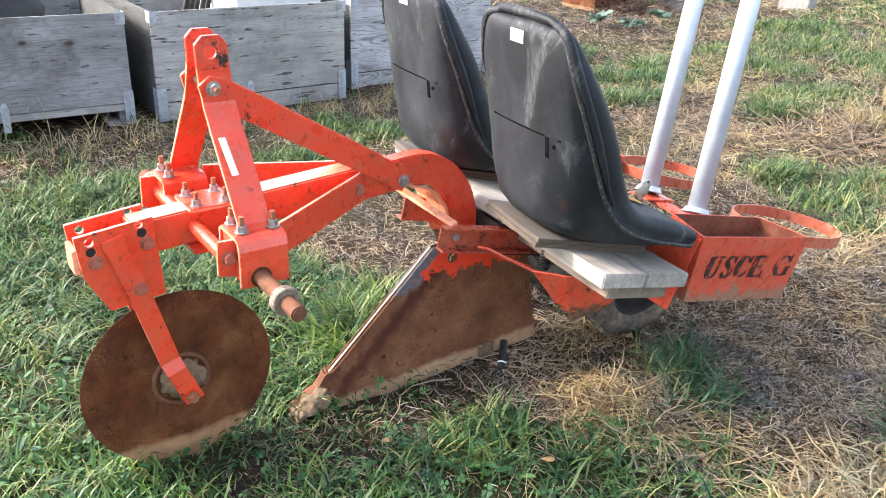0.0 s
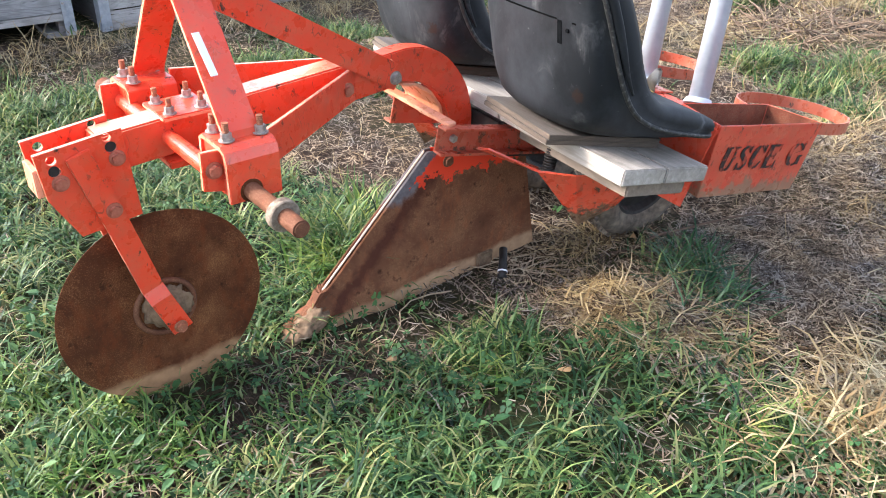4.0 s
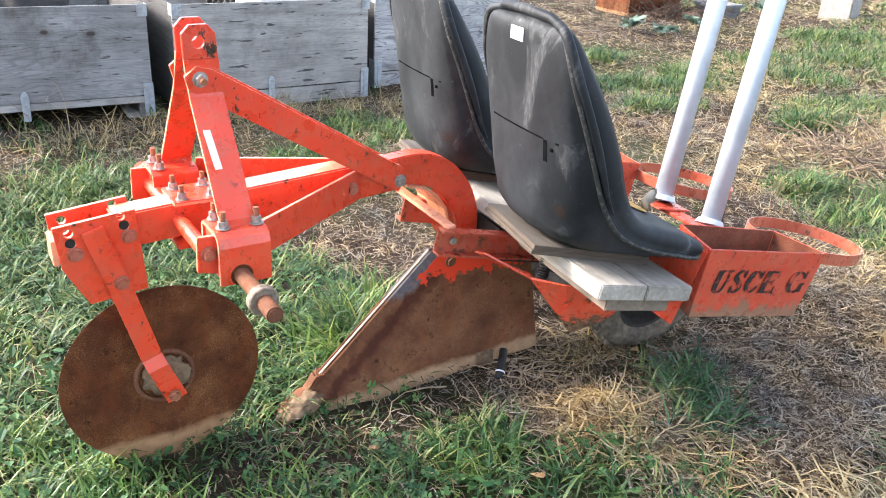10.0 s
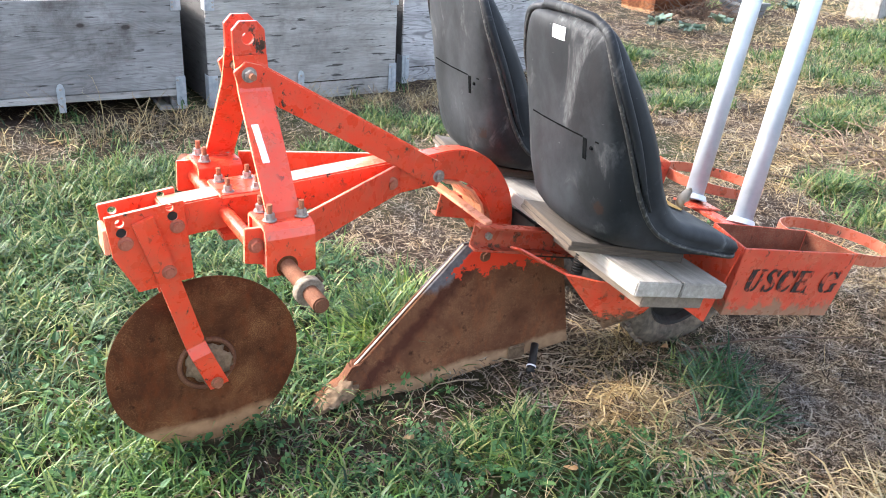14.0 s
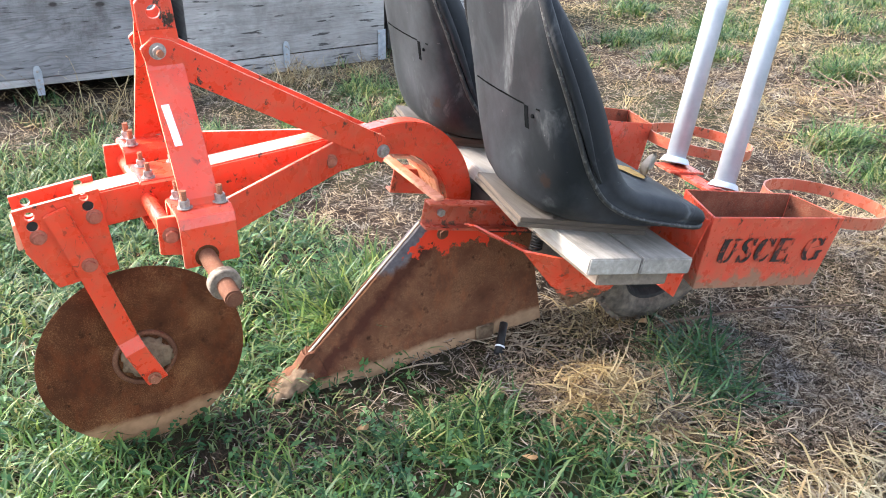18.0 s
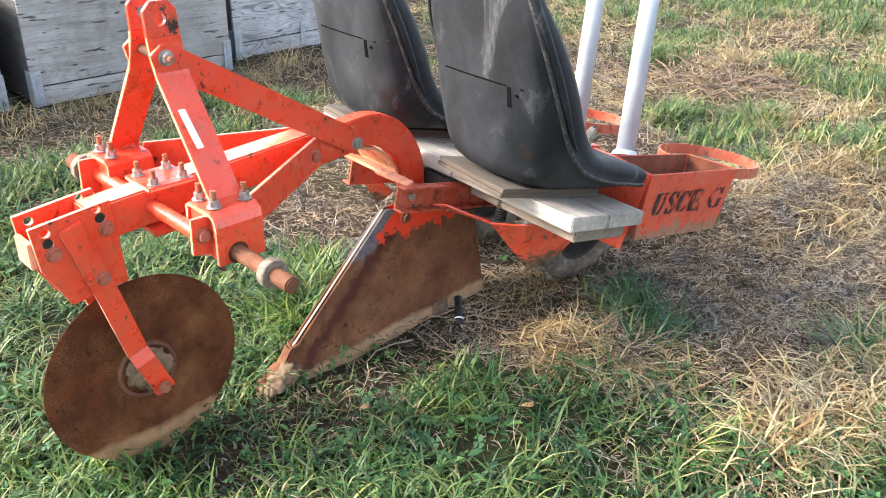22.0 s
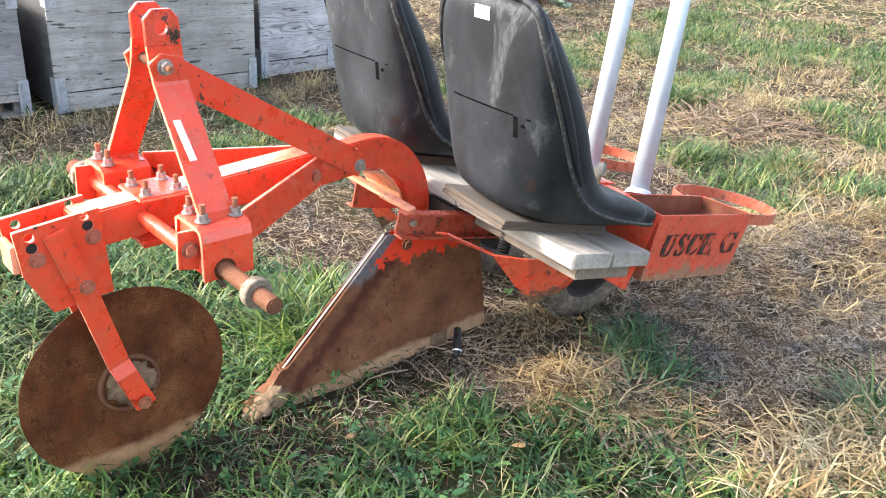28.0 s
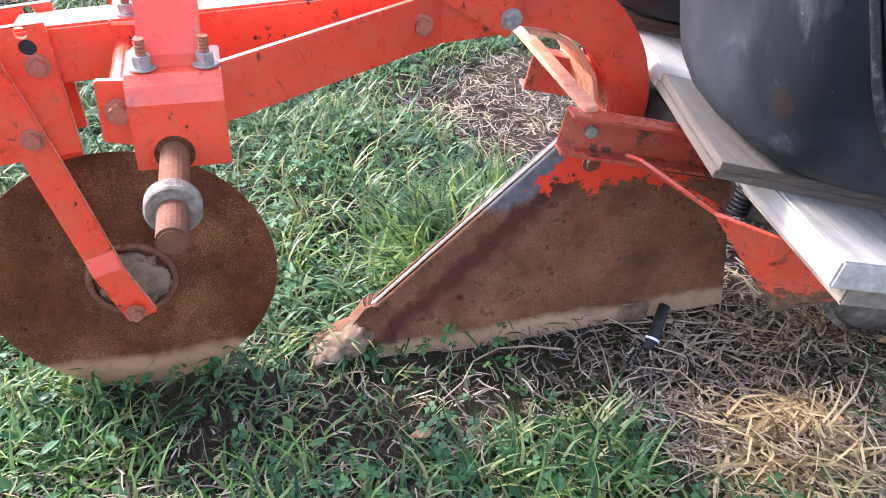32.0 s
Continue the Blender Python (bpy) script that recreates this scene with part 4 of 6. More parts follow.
# strokes of the serif stencil letters in a unit box: centre line, and width along it
STENCIL = {
    "U": [([(0.22, 0.93), (0.22, 0.40), (0.28, 0.12), (0.46, 0.03)], [0.26, 0.26, 0.22, 0.10]), ([(0.54, 0.03), (0.70, 0.10), (0.78, 0.35), (0.78, 0.93)], [0.09, 0.11, 0.10, 0.10]),
          ([(0.02, 0.965), (0.44, 0.965)], [0.07, 0.07]), ([(0.60, 0.965), (0.97, 0.965)], [0.07, 0.07])],
    "S": [([(0.80, 0.74), (0.68, 0.93), (0.42, 0.96), (0.20, 0.82), (0.24, 0.64), (0.46, 0.54)], [0.05, 0.08, 0.10, 0.17, 0.21, 0.22]),
          ([(0.50, 0.50), (0.74, 0.38), (0.80, 0.20), (0.60, 0.04), (0.34, 0.05), (0.16, 0.26)], [0.22, 0.21, 0.17, 0.10, 0.08, 0.05]), ([(0.84, 0.70), (0.84, 1.0)], [0.07, 0.07]), ([(0.13, 0.0), (0.13, 0.30)], [0.07, 0.07])],
    "C": [([(0.40, 0.95), (0.20, 0.80), (0.14, 0.50), (0.20, 0.20), (0.40, 0.05)], [0.10, 0.22, 0.27, 0.22, 0.10]), ([(0.52, 0.96), (0.72, 0.90), (0.86, 0.70)], [0.08, 0.11, 0.06]),
          ([(0.52, 0.04), (0.74, 0.10), (0.90, 0.32)], [0.08, 0.10, 0.05]), ([(0.89, 0.66), (0.89, 1.0)], [0.07, 0.07])],
    "E": [([(0.20, 0.0), (0.20, 1.0)], [0.26, 0.26]), ([(0.40, 0.96), (0.92, 0.96)], [0.08, 0.09]), ([(0.40, 0.50), (0.68, 0.50)], [0.07, 0.07]), ([(0.40, 0.04), (0.94, 0.04)], [0.08, 0.09]),
          ([(0.90, 0.70), (0.90, 1.0)], [0.05, 0.11]), ([(0.93, 0.0), (0.93, 0.32)], [0.11, 0.05]), ([(0.70, 0.38), (0.70, 0.62)], [0.09, 0.09]), ([(0.02, 0.97), (0.38, 0.97)], [0.06, 0.06]), ([(0.02, 0.03), (0.38, 0.03)], [0.06, 0.06])],
    "G": [([(0.40, 0.95), (0.18, 0.80), (0.12, 0.50), (0.18, 0.20), (0.40, 0.05)], [0.10, 0.22, 0.27, 0.22, 0.10]), ([(0.52, 0.96), (0.70, 0.90), (0.80, 0.70)], [0.08, 0.11, 0.06]),
          ([(0.52, 0.04), (0.66, 0.07), (0.78, 0.18)], [0.08, 0.10, 0.08]), ([(0.80, 0.06), (0.80, 0.42)], [0.22, 0.22]), ([(0.62, 0.44), (0.98, 0.44)], [0.07, 0.07]), ([(0.84, 0.68), (0.84, 1.0)], [0.07, 0.07])],
}

# plant boxes with hoops behind them
for s in (-1, 1):
    def yy(a):
        return C2 + s * a
    top = [(0.335, yy(0.495)), (0.800, yy(0.478)), (0.775, yy(0.310)), (0.40, yy(0.310))]
    low = [(0.378, yy(0.462)), (0.800, yy(0.455)), (0.775, yy(0.318)), (0.42, yy(0.318))]
    bm = bmesh.new()
    hi = [bm.verts.new((x, y, 0.105)) for x, y in top]
    lo = [bm.verts.new((x, y, -0.100)) for x, y in low]
    bm.faces.new(lo)
    for i in range(4):
        bm.faces.new((lo[i], lo[(i + 1) % 4], hi[(i + 1) % 4], hi[i]))
    bmesh.ops.recalc_face_normals(bm, faces=bm.faces)
    bmesh.ops.solidify(bm, geom=bm.faces[:], thickness=0.004)
    heart = Vector((0.585, yy(0.40), 0.20))
    for f in bm.faces:
        f.material_index = 1 if f.calc_area() > 0.003 and f.normal.dot(heart - f.calc_center_median()) > 0 else 0
    soften(bm, 0.0015)
    tray = rear("plant_box", bm, (BOX_PAINT, BOX_INSIDE), planter, "open orange steel plant box with muddy lower edge")
    # added floor of dark dirt, standing for the shade deep in the box
    heap = bmesh.new()
    rows = []
    for i in range(13):
        a = i / 12
        x0, x1 = 0.372 + 0.0, 0.765
        rows.append([heap.verts.new((x0 + (x1 - x0) * a, yy(0.325 + (0.148 - 0.012) * j / 6), 0.012 + 0.024 * noise.noise(Vector((a * 5, j * 0.8, s * 3))))) for j in range(7)])
    for p, q in zip(rows, rows[1:]):
        for j in range(6):
            heap.faces.new((p[j], p[j + 1], q[j + 1], q[j]))
    bmesh.ops.recalc_face_normals(heap, faces=heap.faces)
    bmesh.ops.solidify(heap, geom=heap.faces[:], thickness=0.02)
    rear("caked_soil", heap, DIRT, tray, "added dirt floor that darkens the inside of the box", True)
    rear("front_panel", slab([(yy(0.490), 0.095), (yy(0.305), 0.095), (yy(0.305), -0.125), (yy(0.455), -0.125)], 0.004, "x", 0.330), ORANGE_WORN, tray)
    hoop = [(0.965 + 0.195 * math.cos(a), yy(0.275 + 0.155 * math.sin(a)), 0.0) for a in (2 * math.pi * k / 64 for k in range(65))]
    strip = bmesh.new()
    rings = [[strip.verts.new((x, y, z)) for z in (0.050, 0.085)] for x, y, _ in hoop[:-1]]
    for i in range(64):
        a, b = rings[i], rings[(i + 1) % 64]
        strip.faces.new((a[0], b[0], b[1], a[1]))
    bmesh.ops.recalc_face_normals(strip, faces=strip.faces)
    bmesh.ops.solidify(strip, geom=strip.faces[:], thickness=0.004)
    rear("hoop", strip, HOOP_PAINT, tray, "bent flat-bar hoop")
    if s < 0:
        # stencilled letters on the near face, with serifs and bridges; the last one half worn away
        for ch, x0, wide in (("U", 0.402, 0.060), ("S", 0.470, 0.050), ("C", 0.528, 0.056), ("E", 0.593, 0.058), ("G", 0.700, 0.072)):
            bm = bmesh.new()
            for path, widths in STENCIL[ch]:
                k = 14 if len(path) > 2 else 2
                line = curve_through([(u * wide, h * 0.069) for u, h in path], k)
                half = np.interp(np.linspace(0, 1, k), np.linspace(0, 1, len(widths)), widths) * 0.069 / 2
                rows = []
                for i in range(k):
                    d = line[min(i + 1, k - 1)] - line[max(i - 1, 0)]
                    nrm = np.array((-d[1], d[0])) / max(1e-9, np.hypot(*d))
                    row = []
                    for sgn in (-1, 1):
                        px, pz = line[i] + nrm * half[i] * sgn
                        x, z = x0 + float(px), -0.022 + float(pz)
                        y = float(np.interp(x, [0.335, 0.80], [yy(0.495), yy(0.478)]) + (0.105 - z) / 0.205 * np.interp(x, [0.378, 0.80], [0.031, 0.022]))
                        row.append(bm.verts.new((x, y - 0.0016, z)))
                    rows.append(row)
                for p, q in zip(rows, rows[1:]):
                    bm.faces.new((p[0], q[0], q[1], p[1]))
            bmesh.ops.recalc_face_normals(bm, faces=bm.faces)
            bmesh.ops.solidify(bm, geom=bm.faces[:], thickness=0.0010)
            rear("letter", bm, LETTER_WORN if ch == "G" else LETTER, tray, "worn black stencil letter")

# drop pipes
for base, lean in ((Vector((0.744, -0.170, 0.395)), Vector((0.40, 0.20, 0.93))), (Vector((0.765, 0.056, 0.395)), Vector((0.34, 0.17, 0.94)))):
    lean.normalize()
    pipe = part("drop_pipe", rod(base, base + lean * 1.45, 0.0315, sides=28, edge=0.002), GALV, planter, "bright galvanised drop pipe", True)
    part("pipe_flange", rod(base - lean * 0.012, base + lean * 0.006, 0.047, 0.038, sides=28), GALV, pipe)
rear("pipe_bracket", block(0.730, 0.800, -0.190, 0.130, 0.006, 0.016), BOX_PAINT, planter)
rear("bracket_plate", block(0.690, 0.830, 0.030, 0.120, 0.017, 0.023), BOX_PAINT, planter)

# press wheels and the scraper shield in front of them
def press_wheel(at, tilt):
    spot = Matrix.Translation(at) @ pose(0, 0, 0, tilt, 0, -6)
    # wheel disc coloured near black for the shade in the wheel's hollow
    wheel = part("press_wheel", revolve([(0.022, -0.040), (0.030, -0.038), (0.032, -0.012), (0.100, -0.008), (0.108, -0.030), (0.118, -0.034), (0.118, 0.034), (0.108, 0.030), (0.100, 0.008), (0.032, 0.012), (0.03, 0.04)], 32), BLACK_IRON, planter, "small rubber-tyred press wheel", False, spot)
    part("tyre", revolve([(0.116, -0.034), (0.150, -0.047), (0.180, -0.042), (0.195, -0.024), (0.198, 0.0), (0.195, 0.024), (0.180, 0.042), (0.150, 0.047), (0.116, 0.034)], 48, True), RUBBER, wheel, "dusty grey tyre", True, spot)
    lugs = []
    for k in range(44):
        a = 2 * math.pi * k / 44
        for y in (-0.026, 0.026):
            b = block(-0.005, 0.005, y - 0.013, y + 0.013, 0.190, 0.203, 0)
            b.transform(Matrix.Rotation(a, 4, "Y"))
            lugs.append(b)
    tagged(part("tread", merge(*lugs), RUBBER, wheel, "", at=spot), kind="stuff")


press_wheel((0.465, -0.205, 0.228), 10)
press_wheel((0.465, 0.215, 0.232), -10)
part("axle", rod((0.465, -0.29, 0.226), (0.465, 0.30, 0.232), 0.014), BLACK_IRON, planter)
part("wheel_arm", sweep([(0.465, -0.268, 0.222), (0.47, -0.278, 0.40)], 0.050, 0.008, (1, 0, 0.2)), ORANGE_WORN, planter)


def sheet(points, faces, thick=0.005):
    bm = bmesh.new()
    v = [bm.verts.new(p) for p in points]
    for f in faces:
        bm.faces.new([v[i] for i in f])
    bmesh.ops.recalc_face_normals(bm, faces=bm.faces)
    bmesh.ops.solidify(bm, geom=bm.faces[:], thickness=thick)
    return bm


for s in (-1, 1):
    pts = [(-0.150, -0.150, 0.455), (-0.140, -0.185, 0.462), (-0.052, -0.272, 0.410), (-0.030, -0.245, 0.405), (0.068, -0.318, 0.242), (0.152, -0.367, 0.293), (0.165, -0.430, 0.395), (0.000, -0.350, 0.415), (0.070, -0.24, 0.30)]
    pts = [(x, y if s < 0 else 0.02 - y, z) for x, y, z in pts]
    part("scraper_shield", sheet(pts, [(0, 1, 2, 3), (2, 4, 5, 6, 7), (3, 2, 4, 8)]), ORANGE_WORN, planter, "bent red scraper shield with chipped paint")


# ---- the ground ----
def hash_noise(x, y, seed):
    """Smooth value noise on a unit grid, for arrays."""
    def lattice(i, j):
        h = np.sin(i * 127.1 + j * 311.7 + seed * 74.7) * 43758.5453
        return h - np.floor(h)
    i, j = np.floor(x), np.floor(y)
    f, g = x - i, y - j
    f, g = f * f * (3 - 2 * f), g * g * (3 - 2 * g)
    return (lattice(i, j) * (1 - f) + lattice(i + 1, j) * f) * (1 - g) + (lattice(i, j + 1) * (1 - f) + lattice(i + 1, j + 1) * f) * g


def rough(x, y, scale, seed, octaves=3):
    total, amp, norm = 0.0, 1.0, 0.0
    for k in range(octaves):
        total = total + amp * hash_noise(x * scale * 2 ** k, y * scale * 2 ** k, seed + k)
        norm += amp
        amp *= 0.5
    return total / norm


def ground_z(x, y):
    d = np.hypot(x, y)
    z = (rough(x, y, 1.6, 3) - 0.5) * 0.07 + (rough(x, y, 9.0, 5, 2) - 0.5) * 0.034
    z = z * (1 - 0.7 * np.exp(-((x + 0.8) ** 2 + (y + 0.1) ** 2) / 0.3)) - 0.045 * np.clip((-x - 0.55) / 0.6, 0, 1.3) * np.exp(-(y / 1.2) ** 2)
    z = z - 0.05 * np.exp(-((y + 0.55 + 0.10 * x) / 0.16) ** 2) * np.clip((x - 0.45) / 0.4, 0, 1) * np.clip((3.5 - x) / 1.5, 0, 1)
    z = z + 0.05 * np.exp(-((y + 0.12 + 0.1 * x) / 0.2) ** 2) * np.clip((x - 0.6) / 0.5, 0, 1) * np.clip((3.0 - x) / 1.0, 0, 1)
    z = z + 0.045 * np.exp(-((x - 0.45) ** 2 + (y + 0.17) ** 2) / 0.05) + 0.04 * np.exp(-((x - 0.46) ** 2 + (y - 0.22) ** 2) / 0.05)
    z = z + 0.03 * np.exp(-((x - 0.15) ** 2 + (y + 0.55) ** 2) / 0.06)
    z = z - 0.028 * np.exp(-(((x + 0.93) / 0.30) ** 2 + ((y + 0.20) / 0.17) ** 2)) - 0.018 * np.exp(-(((x + 0.35) / 0.30) ** 2 + ((y + 0.16) / 0.12) ** 2))
    return z * np.clip((14 - d) / 8, 0.15, 1)


def blob(x, y, cx, cy, rx, ry):
    return np.exp(-(((x - cx) / rx) ** 2 + ((y - cy) / ry) ** 2))


def greenness(x, y):
    """Where living grass covers the litter, from 0 to 1."""
    g = 0.46 + 0.0 * x
    g = g + 0.75 * blob(x, y, -1.25, 0.55, 0.75, 1.0) + 0.7 * blob(x, y, -0.45, -0.60, 0.62, 0.50) + 0.55 * blob(x, y, -0.30, 0.42, 0.30, 0.36)
    g = g  + 0.45 * blob(x, y, -0.2, 1.75, 0.8, 0.45) + 0.5 * blob(x, y, 2.6, 0.25, 0.55, 0.35)
    g = g - 0.95 * blob(x, y, 0.50, 0.70, 0.70, 0.85) - 0.85 * blob(x, y, 0.85, -0.55, 0.62, 0.42) - 0.6 * blob(x, y, 0.15, -0.42, 0.22, 0.20)
    g = g - 0.35 * blob(x, y, 0.2, 2.6, 1.6, 0.5) - 0.35 * blob(x, y, 0.1, -0.12, 0.3, 0.2) - 0.45 * blob(x, y, 2.3, 1.6, 0.7, 0.8)
    g = g - 0.30 * blob(x, y, -0.95, -0.45, 0.3, 0.22) + 0.55 * blob(x, y, -0.85, 0.75, 0.55, 0.45)
    g = g - 0.9 * blob(x, y, 0.95, -0.86, 0.42, 0.24) + 0.35 * blob(x, y, -0.9, 1.5, 0.9, 0.5) - 0.42 * np.clip((x - 1.2) / 1.0, 0, 1) + (rough(x, y, 1.5, 11) - 0.5) * 1.25 + (rough(x, y, 5.0, 21, 2) - 0.5) * 1.25
    return np.clip((g - 0.38) / 0.34, 0, 1)


def ground_material():
    mat, nt, bsdf = material("soil_and_litter", 0.95)
    bsdf.inputs["Specular IOR Level"].default_value = 0.1
    vec = coords(nt)
    big = noise_tex(nt, vec, 1.3, 5, 0.6)
    col = ramp(nt, big, [(0.3, (0.016, 0.011, 0.008)), (0.5, (0.032, 0.022, 0.017)), (0.75, (0.060, 0.043, 0.032))])
    streak = noise_tex(nt, coords(nt, (60, 9, 1), turn=(0, 0, 35)), 3, 6, 0.7, 1.0)
    streak2 = noise_tex(nt, coords(nt, (9, 60, 1), turn=(0, 0, 20)), 3, 6, 0.7, 1.0)
    col = mix(nt, step(nt, streak, 0.5, 0.7), col, (0.105, 0.073, 0.049))
    col = mix(nt, step(nt, streak2, 0.55, 0.72), col, (0.082, 0.057, 0.039))
    patch = noise_tex(nt, vec, 0.55, 6, 0.6)
    far_green = ramp(nt, noise_tex(nt, vec, 40, 4), [(0.3, (0.020, 0.036, 0.010)), (0.7, (0.062, 0.090, 0.026))])
    col = mix(nt, calc(nt, "MULTIPLY", step(nt, patch, 0.46, 0.60), 0.7), col, far_green)
    nt.links.new(col, bsdf.inputs["Base Color"])
    bump(nt, bsdf, mix(nt, 0.5, streak, streak2), 0.8, 0.02)
    return mat


def ground_sheet():
    near = np.arange(-4.0, 5.001, 0.045)
    edge = 5.0 + np.cumsum(0.06 * 1.09 ** np.arange(95))
    edge = edge[edge < 1600]
    xs = np.concatenate([(-edge + 1.0)[::-1], near, edge])
    xs = np.unique(np.round(xs, 4))
    X, Y = np.meshgrid(xs, xs, indexing="ij")
    Z = ground_z(X, Y)
    n = len(xs)
    verts = np.stack([X.ravel(), Y.ravel(), Z.ravel()], 1)
    idx = np.arange(n * n).reshape(n, n)
    faces = np.stack([idx[:-1, :-1].ravel(), idx[1:, :-1].ravel(), idx[1:, 1:].ravel(), idx[:-1, 1:].ravel()], 1)
    me = bpy.data.meshes.new("ground")
    me.from_pydata(verts.tolist(), [], faces.tolist())
    me.shade_smooth()
    me.materials.append(ground_material())
    return tagged(new("ground", me), "uneven farm soil covered with dry plant litter", "ground", kind="structure")


ground = ground_sheet()


def leaf_material(name, colours, rough_value=0.55, through=0.35):
    """Blade colour varies from blade to blade; some light comes through."""
    mat, nt, bsdf = material(name, rough_value)
    bsdf.inputs["Specular IOR Level"].default_value = 0.12 if rough_value > 0.65 else 0.4
    geo = nt.nodes.new("ShaderNodeNewGeometry")
    stops = [(k / max(1, len(colours) - 1), c) for k, c in enumerate(colours)]
    col = ramp(nt, geo.outputs["Random Per Island"], stops)
    col = mix(nt, calc(nt, "MULTIPLY", noise_tex(nt, coords(nt), 55, 3), 0.5), col, tuple(c * 0.6 for c in colours[0]))
    patches = step(nt, noise_tex(nt, coords(nt), 7, 3, 0.6), 0.36, 0.66)
    col = mix(nt, 1.0, col, mix(nt, patches, (0.76, 0.84, 0.92), (1.26, 1.18, 0.92)), "MULTIPLY")
    nt.links.new(col, bsdf.inputs["Base Color"])
    trans = nt.nodes.new("ShaderNodeBsdfTranslucent")
    nt.links.new(col, trans.inputs["Color"])
    blend = nt.nodes.new("ShaderNodeMixShader")
    blend.inputs["Fac"].default_value = through
    nt.links.new(bsdf.outputs["BSDF"], blend.inputs[1])
    nt.links.new(trans.outputs["BSDF"], blend.inputs[2])
    nt.links.new(blend.outputs["Shader"], nt.nodes["Material Output"].inputs["Surface"])
    return mat


GREEN = leaf_material("grass_blades", [(0.010, 0.034, 0.011), (0.040, 0.102, 0.028), (0.105, 0.190, 0.055), (0.20, 0.27, 0.085), (0.37, 0.355, 0.15)], 0.5, 0.28)
# lit copy of the blades: sunshine put into brighter, yellower greens
BRIGHT_GREEN = leaf_material("sunlit_grass_blades", [(0.030, 0.085, 0.018), (0.105, 0.21, 0.044), (0.22, 0.33, 0.080), (0.40, 0.44, 0.13)], 0.45, 0.35)
# dark copy of the blades: shade put into their colour
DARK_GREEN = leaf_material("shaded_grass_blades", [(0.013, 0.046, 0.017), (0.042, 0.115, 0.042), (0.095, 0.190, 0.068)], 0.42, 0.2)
CLOVER = leaf_material("clover_leaves", [(0.018, 0.062, 0.020), (0.050, 0.135, 0.042), (0.110, 0.205, 0.064)], 0.65, 0.22)
DRY = leaf_material("dry_grass", [(0.15, 0.10, 0.055), (0.33, 0.245, 0.142), (0.49, 0.385, 0.228), (0.66, 0.555, 0.355)], 0.7, 0.2)
LITTER = leaf_material("straw_litter", [(0.024, 0.016, 0.011), (0.130, 0.092, 0.068), (0.310, 0.238, 0.182), (0.58, 0.48, 0.38)], 0.85, 0.1)
STALK = leaf_material("coarse_stalks", [(0.050, 0.036, 0.028), (0.14, 0.105, 0.082), (0.26, 0.205, 0.160), (0.43, 0.36, 0.285)], 0.8, 0.05)

rng = np.random.default_rng(7)


def blades(name, x, y, length, width, lean, mat, droop=0.6, lift=0.0, segs=3, heading=None, curl=0.22, taper=1.6):
    """Tapered, bending blades as one mesh: each rises from the ground and falls over along its heading."""
    n = len(x)
    z = ground_z(x, y) + lift
    a = rng.uniform(0, 2 * np.pi, n) if heading is None else heading
    turn = rng.normal(0, curl, n)
    verts = np.empty((n, 2 * segs + 1, 3))
    cx, cy, cz = x.copy(), y.copy(), z.copy()
    tilt = lean.copy()
    for k in range(segs + 1):
        dx, dy = np.cos(a + turn * k), np.sin(a + turn * k)
        px, py = -dy, dx
        w = width * (1 - (k / segs) ** taper) * 0.5
        if k < segs:
            verts[:, 2 * k] = np.stack([cx - px * w, cy - py * w, cz], 1)
            verts[:, 2 * k + 1] = np.stack([cx + px * w, cy + py * w, cz], 1)
        else:
            verts[:, 2 * k] = np.stack([cx, cy, cz], 1)
        stepl = length / segs
        cx, cy, cz = cx + dx * np.sin(tilt) * stepl, cy + dy * np.sin(tilt) * stepl, cz + np.cos(tilt) * stepl
        cz = np.maximum(cz, z - 0.004)
        tilt = tilt + droop * rng.uniform(0.4, 1.4, n)
    m = 2 * segs + 1
    base = (np.arange(n) * m)[:, None]
    quads = np.concatenate([base + np.array([2 * k, 2 * k + 1, 2 * k + 3, 2 * k + 2]) for k in range(segs - 1)]) if segs > 1 else np.empty((0, 4), int)
    tris = base + np.array([2 * segs - 2, 2 * segs - 1, 2 * segs])
    me = bpy.data.meshes.new(name)
    me.vertices.add(n * m)
    me.vertices.foreach_set("co", verts.reshape(-1))
    loops = np.concatenate([quads.reshape(-1), tris.reshape(-1)])
    starts = np.concatenate([np.arange(len(quads)) * 4, len(quads) * 4 + np.arange(len(tris)) * 3])
    me.loops.add(len(loops))
    me.loops.foreach_set("vertex_index", loops.astype(np.int32))
    me.polygons.add(len(starts))
    me.polygons.foreach_set("loop_start", starts.astype(np.int32))
    me.update(calc_edges=True)
    me.validate()
    me.materials.append(mat)
    return new(name, me)


def scatter(count, x0, x1, y0, y1):
    return rng.uniform(x0, x1, count), rng.uniform(y0, y1, count)


def tufted(x, y, per, spread):
    """Several blades to each tuft."""
    x, y = np.repeat(x, per), np.repeat(y, per)
    return x + rng.normal(0, spread, len(x)), y + rng.normal(0, spread, len(y))


def keep(x, y, chance):
    k = rng.uniform(0, 1, len(x)) < chance
    return x[k], y[k]


def out_of(x, y, x0=-2.2, x1=2.3, y0=-1.7, y1=2.5):
    """Rises from 0 to 1 over a metre beyond the near ground."""
    d = np.maximum(np.maximum(x0 - x, x - x1), np.maximum(y0 - y, y - y1))
    return np.clip(d / 0.9 + 0.5, 0, 1)


def short(x, y):
    """Grass stays low in front of the disc and along the opener."""
    return 1 - 0.66 * blob(x, y, -0.94, -0.16, 0.32, 0.17) - 0.60 * blob(x, y, -0.40, -0.15, 0.32, 0.13)


def gaps(x, y):
    return np.clip(rough(x, y, 9.0, 91, 2) * 3.6 - 1.0, 0, 1)


